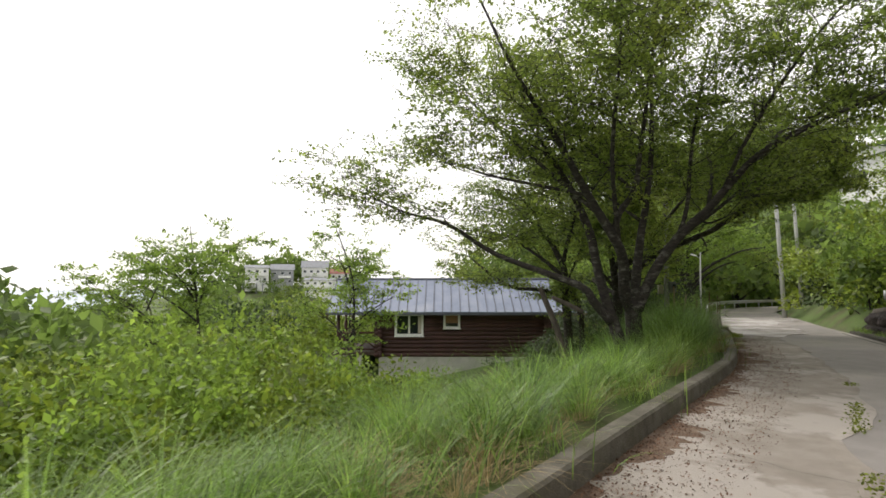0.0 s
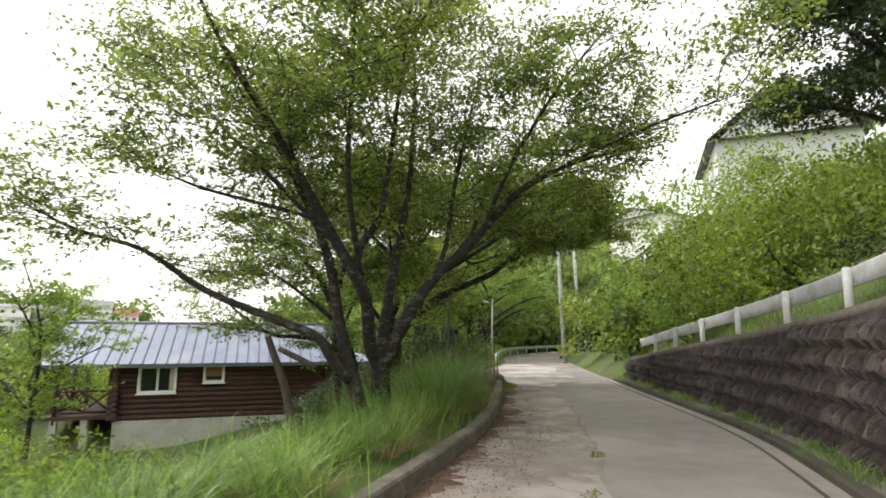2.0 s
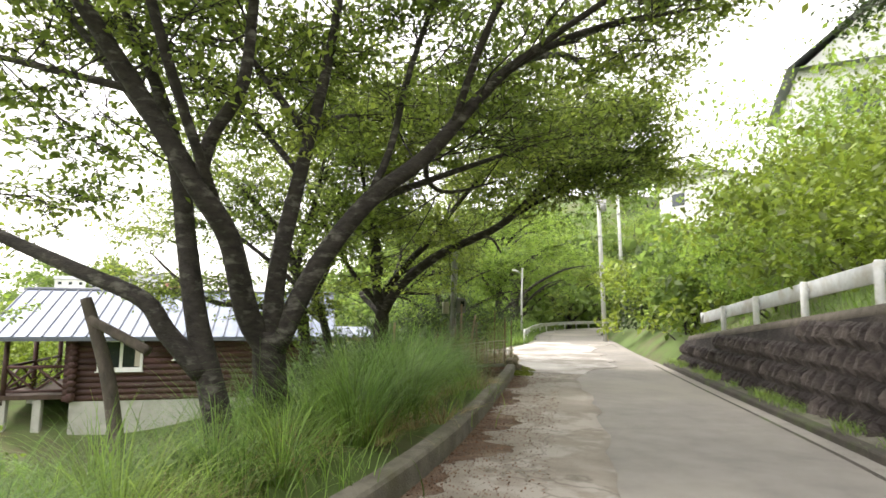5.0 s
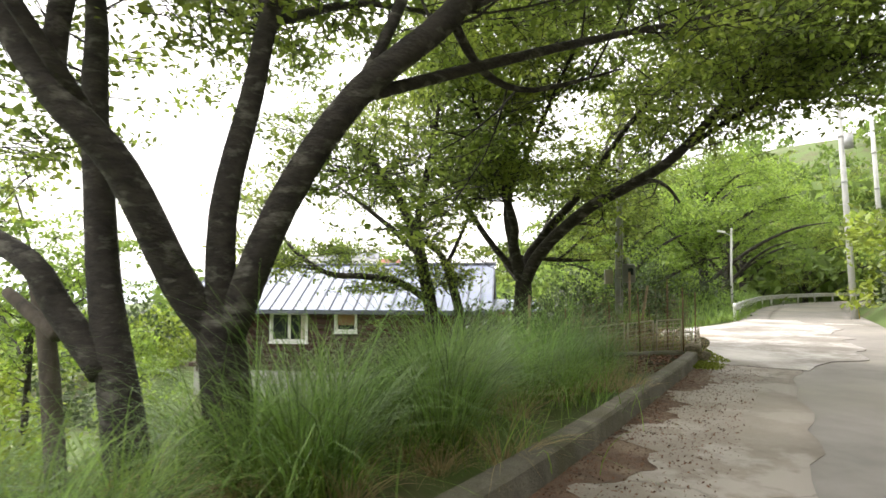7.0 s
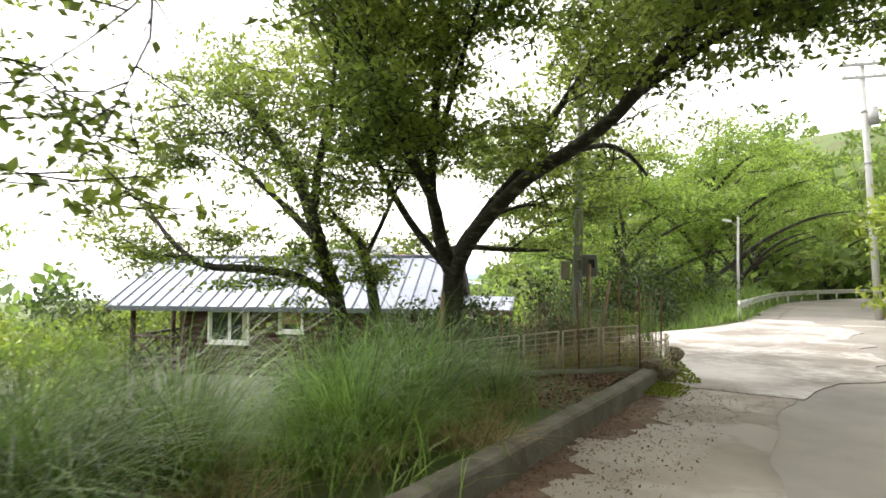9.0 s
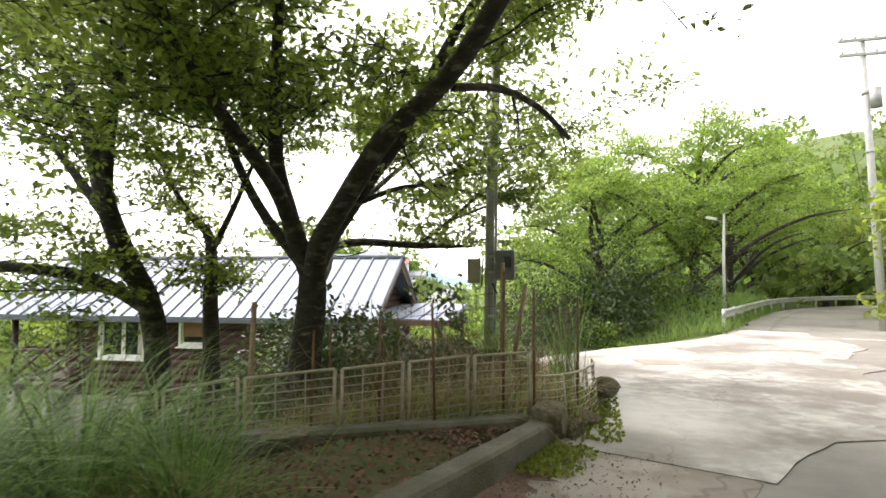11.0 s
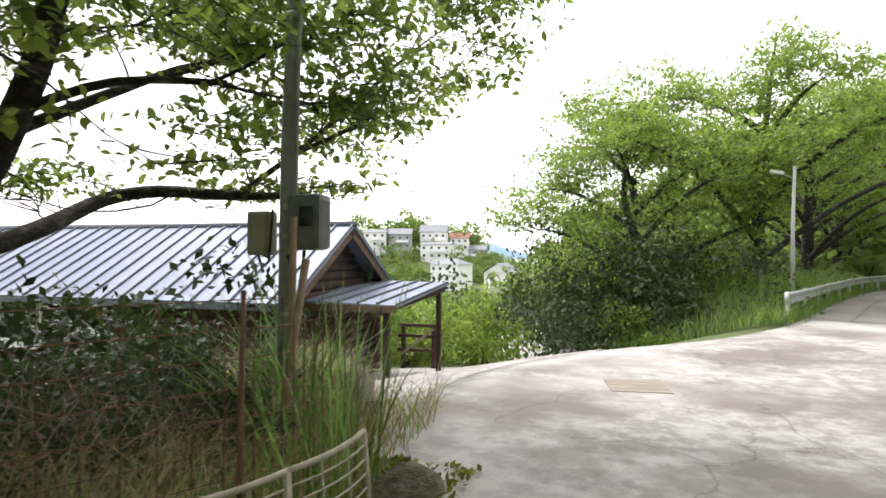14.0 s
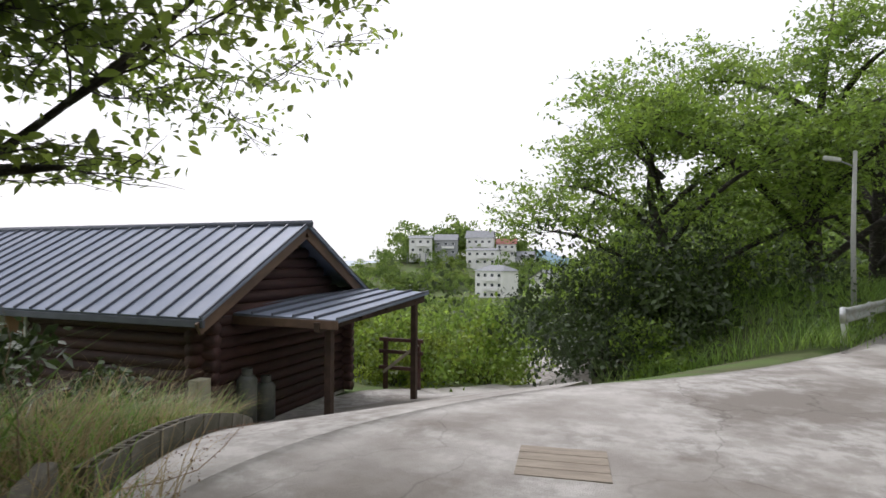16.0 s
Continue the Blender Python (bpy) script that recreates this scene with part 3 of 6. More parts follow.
near_rail = []
for s in np.arange(2.0, ws[-1] - 0.2, 1.0):
    p, d, n = on_wall(s)
    hi = float(wall_top(p.y))
    q = p + n * (0.22 * (hi - float(road_z(p.y)) + 0.2) + 0.22)
    near_rail.append((q.x, q.y, hi))
guard_rail("guard_rail", near_rail, 0.56, "white-posted galvanised guard rail on top of the stone wall", 2.0, side=-1)
far_rail = [(p[0], p[1], float(road_z(p[1])) + 0.1) for p in offset(CENTRE, 2.35, 1.0) if 30.5 < p[1] < 57]
guard_rail("guard_rail", far_rail, 0.42, "weathered guard rail round the outside of the bend", 2.5, side=-1)


# ---- log cabin ----
def log_mesh(length, r=0.112, sides=12, seed=0):
    rng = random.Random(seed)
    n = max(2, int(length / 0.8) + 1)
    pts = [(-length / 2 + length * i / (n - 1), 0, 0) for i in range(n)]
    return tubes("log", [(pts, [r * rng.uniform(0.97, 1.04) for _ in pts])], sides)


def window(name, w, h, label, panes, curtain=None):
    """A white aluminium window in the xz plane, outer side -y."""
    win = thing(name, label, "window", kind="structure")
    fr = bmesh.new()
    t = 0.065
    for sx, sz, x, z in ((w, t, 0, h / 2 - t / 2), (w, t, 0, -h / 2 + t / 2), (t, h - 2 * t, -w / 2 + t / 2, 0), (t, h - 2 * t, w / 2 - t / 2, 0)):
        box(sx, 0.16, sz, x, 0, z, 0.006, fr)
    part("window_frame", fr, M["white_frame"], win)
    part("window_sill", box(w + 0.08, 0.1, 0.035, 0, -0.1, -h / 2 - 0.018, 0.006), M["white_frame"], win)
    iw = (w - 2 * t) / panes
    for i in range(panes):
        x = -w / 2 + t + iw * (i + 0.5)
        sash = bmesh.new()
        y = 0.0 + 0.025 * i
        for sx, sz, dx, z in ((iw, 0.045, 0, h / 2 - t - 0.022), (iw, 0.045, 0, -h / 2 + t + 0.022), (0.045, h - 2 * t - 0.09, -iw / 2 + 0.022, 0), (0.045, h - 2 * t - 0.09, iw / 2 - 0.022, 0)):
            box(sx, 0.03, sz, x + dx, y, z, 0.004, sash)
        part("sash", sash, M["white_frame"], win)
        part("pane", box(iw - 0.09, 0.008, h - 2 * t - 0.09, x, y, 0), M["glass"], win)
    return win


def standing_seam(name, parent, origin, along, down, length, run, pitch=0.42, label=""):
    """A sheet roof plane with raised seams that run down it."""
    a, dn = Vector(along).normalized(), Vector(down).normalized()
    up = a.cross(dn).normalized()
    if up.z < 0:
        up = -up
    o = Vector(origin)
    at = Matrix(((a.x, dn.x, up.x, o.x), (a.y, dn.y, up.y, o.y), (a.z, dn.z, up.z, o.z), (0, 0, 0, 1)))
    sheet_part = part(name, box(length, run, 0.05, length / 2, run / 2, 0, 0.008), M["roof"], parent, label, m=at)
    n = int(length / pitch)
    seam = bpy.data.meshes.new("seam")
    b = box(0.035, run + 0.01, 0.045, 0, run / 2, 0.045, 0.006)
    b.to_mesh(seam)
    b.free()
    for i in range(n + 1):
        part("seam", seam, M["roof_seam"], sheet_part, m=Matrix.Translation((0.03 + (length - 0.06) * i / n, 0, 0)))
    return sheet_part


X0, X1, XP, Y0, Y1 = -3.0, 4.9, -5.1, 26.62, 30.9       # walls of the cabin, the porch end
ZB, ZE, ZR, YR = -1.78, 0.34, 1.90, 28.75               # wall foot, eave, ridge height and line
cabin = thing("log_cabin", "dark red-brown log cabin with a blue-grey metal roof", "house")
holes = [(-2.3, -0.93, -0.80, 0.27), (0.02, 0.82, -0.44, 0.27)]
R_LOG = 0.112
rows = int((ZE + 0.05 - ZB) / 0.2)
cache = {}


def put_log(length, m, name="log"):
    key = round(length, 2)
    if key not in cache:
        cache[key] = log_mesh(key, R_LOG, 12, int(key * 100))
    return part(name, cache[key], M["log"], cabin, m=m)


for r in range(rows + 1):
    z = ZB + 0.1 + r * 0.2
    runs = [(X0 - 0.28, X1 + 0.28)]
    for x0, x1, z0, z1 in holes:
        if z0 - 0.06 < z < z1 + 0.06:
            runs = [q for a, b in runs for q in (((a, x0), (x1, b)) if a < x0 and b > x1 else ((a, b),))]
    for a, b in runs:
        put_log(b - a, pose((a + b) / 2, Y0, z))
    put_log(X1 - X0 + 0.56, pose((X0 + X1) / 2, Y1, z))
    for x in (X0, X1):
        put_log(Y1 - Y0 + 0.56, pose(x, (Y0 + Y1) / 2, z - 0.1 if r else z, 0, 0, 90))
for r in range(8):                                       # gable logs
    z = ZE + 0.02 + r * 0.2
    half = (Y1 - Y0) / 2 * (1 - (z - ZE) / (ZR - ZE - 0.1))
    if half > 0.15:
        for x in (X0, X1):
            put_log(2 * half, pose(x, YR, z, 0, 0, 90))
part("inner_lining", box(X1 - X0 - 0.3, Y1 - Y0 - 0.3, 2.0, (X0 + X1) / 2, (Y0 + Y1) / 2 + 0.1, -0.75), M["dark_wood"], cabin)
part("foundation", box(X1 - X0 + 0.12, Y1 - Y0 + 0.12, 2.6, (X0 + X1) / 2, (Y0 + Y1) / 2, ZB - 1.3, 0.02), M["footing"], cabin, "pale concrete footing wall")
pier = box(0.24, 0.24, 2.4, 0, 0, -1.2, 0.015)
pier_me = bpy.data.meshes.new("pier")
pier.to_mesh(pier_me)
pier.free()
for x, y in ((-5.0, 26.7), (-4.0, 26.7), (-5.0, 28.7), (-5.0, 30.7)):
    part("pier", pier_me, M["footing"], cabin, "pale concrete pier", m=pose(x, y, -1.69))
run = math.hypot(YR - 26.04, ZR - ZE)
standing_seam("roof_front", cabin, (-5.5, YR, ZR), (1, 0, 0), (0, 26.04 - YR, ZE - ZR), 10.95, run, label="blue-grey standing-seam sheet roof")
standing_seam("roof_back", cabin, (-5.5, YR, ZR), (1, 0, 0), (0, YR - 26.04, ZE - ZR), 10.95, run, label="blue-grey standing-seam sheet roof")
part("ridge_cap", tubes("ridge_cap", [([(-5.55, YR, ZR + 0.035), (5.5, YR, ZR + 0.035)], [0.075, 0.075])], 8), M["roof_seam"], cabin)
part("eave_trim", box(10.97, 0.05, 0.11, -0.02, 26.05, ZE - 0.07, 0.01), M["roof_seam"], cabin)
slope = math.degrees(math.atan2(ZR - ZE, YR - 26.04))
for x in (5.38, -5.42):
    for sgn in (-1, 1):
        part("barge_board", box(0.05, run + 0.05, 0.2, 0, 0, 0, 0.008), M["barge"], cabin, "brown timber barge board",
             m=pose(x, YR + sgn * (YR - 26.04) / 2, (ZR + ZE) / 2 - 0.14, -sgn * slope, 0, 0))
for y in (26.75, YR, 30.8):
    part("purlin", tubes("purlin", [([(-5.35, y, 0), (5.25, y, 0)], [0.1, 0.1])], 10), M["dark_wood"], cabin, m=pose(0, 0, (ZE + (ZR - ZE) * (1 - abs(y - YR) / (YR - 26.04))) - 0.22))
# porch at the west end
part("porch_deck", box(2.3, 4.4, 0.14, -4.15, 28.75, -1.62, 0.01), M["dark_wood"], cabin)
porch_post = tubes("porch_post", [([(0, 0, -1.85), (0, 0, 0.3)], [0.08, 0.08])], 10)
for y in (26.65, 28.7, 30.8):
    part("porch_post", porch_post, M["log"], cabin, m=pose(-5.0, y, 0))


def railing(x0, y0, x1, y1, z, parent):
    """Log railing with crossed braces."""
    n = max(1, round(math.hypot(x1 - x0, y1 - y0) / 1.1))
    for h in (0.12, 0.9):
        part("rail", tubes("rail", [([(x0, y0, z + h), (x1, y1, z + h)], [0.05, 0.05])], 8), M["log"], parent)
    for i in range(n):
        a, b = i / n, (i + 1) / n
        p, q = (x0 + (x1 - x0) * a, y0 + (y1 - y0) * a), (x0 + (x1 - x0) * b, y0 + (y1 - y0) * b)
        part("brace", tubes("brace", [([(*p, z + 0.14), (*q, z + 0.88)], [0.035, 0.035])], 8), M["log"], parent)
        part("brace", tubes("brace", [([(*p, z + 0.88), (*q, z + 0.14)], [0.035, 0.035])], 8), M["log"], parent)


railing(-5.0, 26.65, -3.2, 26.65, -1.55, cabin)
railing(-5.0, 26.65, -5.0, 30.8, -1.55, cabin)
w1 = window("window_1", 1.37, 1.07, "white two-pane sliding window in the log wall", 2)
w1.matrix_basis = pose(-1.615, Y0 - 0.06, -0.265)
w2 = window("window_2", 0.8, 0.71, "small white window with a brown blind in the log wall", 1)
w2.matrix_basis = pose(0.42, Y0 - 0.06, -0.085)
part("blind", box(0.6, 0.02, 0.36, 0.0, -0.012, 0.08, 0.004), M["blind"], w2, "lowered brown blind")
part("curtain", box(0.16, 0.02, 0.8, 0.5, 0.012, 0.0, 0.004), M["curtain"], w1, "drawn-back pale curtain")

# lean-to roof over the drive
canopy = thing("carport", "metal-sheet canopy on dark timber posts beside the cabin", "carport")
standing_seam("canopy_roof", canopy, (4.95, 27.2, 0.30), (1, 0.0, -0.02), (0, 3.8, 0.24), 2.12, 3.81, 0.4, "blue-grey standing-seam sheet")
for x, y, zt in ((6.72, 27.5, 0.2), (6.95, 30.45, 0.38)):
    zb = float(height(x, y)) - 0.05
    part("post", box(0.12, 0.12, zt - zb, x, y, (zt + zb) / 2, 0.01), M["dark_wood"], canopy)
part("beam", box(0.11, 3.7, 0.16, 0, 0, 0, 0.01), M["dark_wood"], canopy, m=pose(6.83, 29.0, 0.27, 3.6, 0, -4.4))
part("fascia", box(2.12, 0.04, 0.14, 6.0, 27.2, 0.2, 0.008), M["barge"], canopy)
for y in (28.2, 29.2, 30.2, 30.9):
    part("rafter", box(2.0, 0.06, 0.1, 5.95, y, 0.2 + (y - 27.2) * 0.063, 0.005), M["dark_wood"], canopy)


# ---- trees ----
def thin_tubes(name, runs):
    """One mesh of many thin three-sided twigs, by numbers of points."""
    vs, fs, base = [], [], 0
    for k in sorted({len(p) for p, _ in runs}):
        pts = np.array([[tuple(c) for c in p] for p, _ in runs if len(p) == k])
        rad = np.array([rr for p, rr in runs if len(p) == k])
        d = unit((pts[:, -1] - pts[:, 0]))
        a = unit(np.cross(d, np.array([[0.31, 0.2, 0.93]])))
        b = np.cross(d, a)
        ring = np.stack([a * math.cos(w) + b * math.sin(w) for w in (0, 2.094, 4.189)], 1)
        v = pts[:, :, None] + ring[:, None] * rad[:, :, None, None]
        i = np.arange(len(pts))[:, None] * (3 * k)
        q = [i + np.array([[3 * s + j, 3 * s + (j + 1) % 3, 3 * s + 3 + (j + 1) % 3, 3 * s + 3 + j]]) for s in range(k - 1) for j in range(3)]
        vs.append(v.reshape(-1, 3))
        fs.append(np.concatenate(q, 1).reshape(-1, 4) + base)
        base += len(vs[-1])
    me = mesh_np(name, np.concatenate(vs), np.concatenate(fs))
    me.polygons.foreach_set("use_smooth", np.ones(len(me.polygons), bool))
    return me



def wander(p, d, length, rng, n=5, bend=0.25, lift=0.06):
    pts, p, d = [Vector(p)], Vector(p), Vector(d).normalized()
    for _ in range(n):
        d = (d + Vector((rng.gauss(0, bend), rng.gauss(0, bend), rng.gauss(0, bend * 0.6) + lift))).normalized()
        p = p + d * (length / n)
        pts.append(p.copy())
    return pts


def along(pts, t):
    """Place and direction at a share t of a polyline."""
    s = [0]
    for a, b in zip(pts, pts[1:]):
        s.append(s[-1] + (b - a).length)
    w = t * s[-1]
    for i in range(len(pts) - 1):
        if w <= s[i + 1] or i == len(pts) - 2:
            k = (w - s[i]) / max(s[i + 1] - s[i], 1e-6)
            return pts[i].lerp(pts[i + 1], k), (pts[i + 1] - pts[i]).normalized(), s[-1]


def spline(pts, radii, n=4):
    """Softens a limb through its control points."""
    v = [Vector(p) for p in pts]
    out, rr = [], []
    for i in range(len(v) - 1):
        p0, p1, p2, p3 = v[max(i - 1, 0)], v[i], v[i + 1], v[min(i + 2, len(v) - 1)]
        for k in range(n):
            t = k / n
            out.append(0.5 * ((2 * p1) + (p2 - p0) * t + (2 * p0 - 5 * p1 + 4 * p2 - p3) * t * t + (3 * p1 - p0 - 3 * p2 + p3) * t ** 3))
            rr.append(radii[i] + (radii[i + 1] - radii[i]) * t)
    return out + [v[-1]], rr + [radii[-1]]


def tree(name, label, limbs, material_leaf, seed, boughs=(6, 1.5), twigs=6, per_twig=14, leaf=0.085, spread=0.16, bare=0.35, flat=0.65, droop=0.0, twig_len=0.55, bark="bark", m=None, group="", fine=2, oval=False, floor=-9.0, slim=1.0):
    """A tree: limbs with given bends, boughs and twigs grown from them, and leaves along the twigs. limbs: (points, radii, share of foliage)."""
    rng = random.Random(seed)
    nr = np.random.default_rng(seed)
    t = thing(name, label, "tree", m, group)
    wood, small, leaf_c = [], [], []

    def twig(p, d, length):
        q = wander(p, (d.x, d.y, d.z * 0.45), length, rng, 2, 0.22, 0.0 - droop)
        small.append((q, [0.007, 0.0045, 0.002]))
        for _ in range(per_twig):
            a, _, _ = along(q, rng.uniform(0.1, 1.0))
            leaf_c.append((a.x + rng.gauss(0, spread), a.y + rng.gauss(0, spread), a.z + rng.gauss(-0.02, spread * 0.35)))

    def bough(p, d, length, r, level):
        q = wander(p, d, length, rng, 5, 0.22, 0.05 - droop)
        (wood if r > 0.018 else small).append((q, [r * (1 - 0.8 * i / 5) for i in range(6)]))
        if level > 0:
            for _ in range(twigs // 2 + 1):
                a, e, _ = along(q, rng.uniform(0.25, 1.0))
                side = Vector((rng.gauss(0, 1), rng.gauss(0, 1), rng.gauss(0, 0.35)))
                bough(a, e * 0.7 + side.normalized() * 0.8, length * rng.uniform(0.4, 0.65), r * 0.5, level - 1)
        for _ in range(twigs):
            a, e, _ = along(q, rng.uniform(0.3, 1.0))
            side = Vector((rng.gauss(0, 1), rng.gauss(0, 1), rng.gauss(0, 0.35)))
            twig(a, e * 0.6 + side.normalized(), twig_len * rng.uniform(0.6, 1.3))

    for pts, radii, share in limbs:
        q, rr = spline(pts, [slim * a for a in radii])
        part("limb", tubes("limb", [(q, rr)], 10), M[bark], t)
        for _ in range(round(boughs[0] * share)):
            a, e, total = along(q, rng.uniform(bare, 1.0))
            side = Vector((rng.gauss(0, 1), rng.gauss(0, 1), rng.gauss(0.15, 0.4)))
            bough(a, e * 0.6 + side.normalized() * 0.9, boughs[1] * rng.uniform(0.6, 1.25), max(0.012, 0.35 * radii[-1] + 0.008), fine - 1)
    if leaf_c:                                           # kept trimmed above the lane
        lc = np.array(leaf_c)
        d, _ = side_of(CENTRE, lc[:, 0], lc[:, 1])
        leaf_c = lc[~((np.abs(d) < 3.0) & (lc[:, 2] < 3.5)) & (lc[:, 2] > floor)]
        tip = np.array([tuple(q[-1]) for q, _ in small])
        d, _ = side_of(CENTRE, tip[:, 0], tip[:, 1])
        bad = (np.abs(d) < 3.0) & (tip[:, 2] < 3.4) | (tip[:, 2] < floor - 0.1)
        small = [s for s, b in zip(small, bad) if not b]
    if wood:
        tagged(part("branching", tubes("branching", wood, 6, False), M[bark], t), kind="stuff")
    if small:
        tagged(part("fine_branching", thin_tubes("fine_branching", small), M[bark], t), kind="stuff")
    if len(leaf_c):
        v, f = leaf_data(np.array(leaf_c), leaf, nr, 0.52, flat, oval=oval)
        tagged(part("crown", mesh_np("crown", v, f), material_leaf, t), "open crown of green leaves")
    return t


L = M["leaf_cherry"]
# the cherry with three limbs beside the kerb
tree("cherry_tree", "old multi-stemmed cherry tree with dark bark beside the kerb", [
    ([(4.1, 11.75, 0.1), (4.02, 11.72, 0.6), (3.98, 11.66, 1.2)], [0.26, 0.22, 0.20], 0),
    ([(3.98, 11.68, 1.0), (3.78, 11.52, 1.35), (3.62, 11.12, 2.07), (3.36, 10.86, 2.5), (2.85, 10.75, 3.3), (2.2, 10.4, 4.3), (1.3, 9.9, 5.5), (0.7, 9.6, 6.6)], [0.16, 0.15, 0.13, 0.12, 0.1, 0.075, 0.045, 0.02], 1.6),
    ([(3.36, 10.86, 2.5), (3.46, 10.8, 2.95), (3.72, 10.65, 3.4), (3.8, 10.5, 4.1), (3.9, 10.2, 5.4), (4.0, 9.9, 6.8)], [0.085, 0.08, 0.07, 0.055, 0.04, 0.02], 1.5),
    ([(4.0, 11.66, 1.0), (4.05, 11.56, 1.85), (4.2, 11.65, 2.7), (4.32, 11.66, 3.3), (4.5, 11.8, 4.3), (4.7, 12.2, 6.2), (4.7, 12.5, 8.0)], [0.14, 0.12, 0.1, 0.085, 0.07, 0.05, 0.02], 2.4),
    ([(4.05, 11.66, 1.0), (4.45, 11.58, 1.88), (4.98, 11.53, 2.61), (5.6, 11.6, 3.15), (6.1, 11.5, 3.75), (6.7, 11.4, 4.35), (7.9, 11.5, 5.0), (9.4, 11.6, 5.5)], [0.15, 0.135, 0.12, 0.11, 0.095, 0.075, 0.05, 0.02], 1.8),
    ([(4.85, 11.55, 2.4), (5.2, 11.7, 3.2), (5.5, 12.1, 4.4), (6.1, 12.8, 6.2), (6.6, 13.2, 7.6)], [0.06, 0.055, 0.05, 0.035, 0.015], 1.7),
    ([(5.9, 11.55, 3.5), (6.2, 11.0, 4.6), (6.9, 10.3, 6.0), (7.6, 9.6, 7.0)], [0.06, 0.05, 0.035, 0.015], 1.6),
    ([(6.5, 11.4, 4.2), (7.3, 10.6, 4.7), (8.4, 9.6, 5.2), (9.3, 8.8, 5.5)], [0.05, 0.045, 0.03, 0.012], 1.4),
    ([(3.0, 10.8, 3.0), (2.2, 11.6, 4.0), (1.2, 12.4, 5.2), (0.4, 12.9, 6.2)], [0.06, 0.05, 0.035, 0.012], 1.4),
    ([(3.5, 10.95, 2.4), (3.1, 10.0, 3.8), (3.0, 9.2, 5.2), (2.9, 8.6, 6.4)], [0.06, 0.05, 0.035, 0.012], 1.2),
    ([(5.0, 11.53, 2.6), (6.3, 12.6, 3.3), (7.6, 13.8, 4.0), (8.8, 14.6, 4.5)], [0.06, 0.05, 0.035, 0.012], 1.2),
    ([(5.6, 11.6, 3.15), (6.4, 13.0, 4.2), (7.2, 14.8, 5.0), (7.8, 16.3, 5.5)], [0.06, 0.05, 0.035, 0.012], 1.1),
    ([(6.7, 11.4, 4.35), (8.0, 12.8, 5.2), (9.2, 14.4, 5.7), (10.0, 15.5, 6.0)], [0.055, 0.05, 0.03, 0.012], 1.0),
    ([(5.6, 11.6, 3.15), (5.8, 12.3, 3.02), (6.2, 12.7, 3.0), (7.0, 13.1, 3.3)], [0.05, 0.04, 0.03, 0.01], 0.7),
    ([(4.3, 11.66, 3.2), (4.6, 12.8, 3.9), (5.0, 14.0, 4.4), (5.3, 15.0, 4.7)], [0.05, 0.04, 0.03, 0.012], 1.6),
    ([(4.2, 11.65, 2.9), (3.7, 12.8, 3.7), (3.3, 14.0, 4.3), (3.2, 15.0, 4.7)], [0.05, 0.04, 0.03, 0.012], 1.5),
    ([(2.85, 10.75, 3.3), (1.9, 11.2, 3.6), (0.9, 11.6, 3.9), (0.1, 12.0, 4.3)], [0.05, 0.04, 0.03, 0.012], 1.2),
    ([(4.3, 11.66, 3.3), (3.4, 12.8, 4.8), (2.6, 13.6, 6.2), (2.0, 14.0, 7.2)], [0.06, 0.05, 0.035, 0.012], 1.5),
], L, 11, (8.6, 1.9), 6, 14, 0.092, 0.115, bare=0.33, twig_len=0.65, slim=0.8)
tree("cherry_tree", "slender leaning cherry trunk with a long low limb", [
    ([(3.62, 11.28, 0.1), (3.55, 11.3, 0.5), (3.33, 11.39, 1.29), (3.17, 11.49, 2.1), (3.08, 11.54, 2.64), (2.8, 11.86, 3.55), (2.3, 12.2, 4.6), (1.9, 12.6, 5.4)], [0.15, 0.13, 0.105, 0.095, 0.09, 0.075, 0.045, 0.015], 1.0),
    ([(3.42, 11.3, 0.8), (3.08, 11.3, 1.2), (2.86, 11.3, 1.5), (2.2, 11.5, 1.78), (1.1, 12.0, 2.25), (0.1, 12.2, 2.9), (-0.9, 12.3, 3.2), (-1.9, 12.4, 3.7)], [0.1, 0.09, 0.08, 0.07, 0.055, 0.04, 0.025, 0.01], 1.2),
], L, 12, (9, 1.5), 6, 14, 0.085, 0.1, bare=0.45, twig_len=0.65)
tree("dead_trunk", "broken dead grey trunk in the grass", [
    ([(2.62, 11.86, -0.2), (2.45, 11.95, 0.6), (2.29, 12.05, 1.05), (2.12, 12.1, 1.5)], [0.075, 0.07, 0.065, 0.055], 0),
    ([(2.9, 11.5, 1.0), (2.6, 11.6, 1.15), (2.3, 11.7, 1.3)], [0.045, 0.05, 0.04], 0)], L, 13, bark="dead_wood")
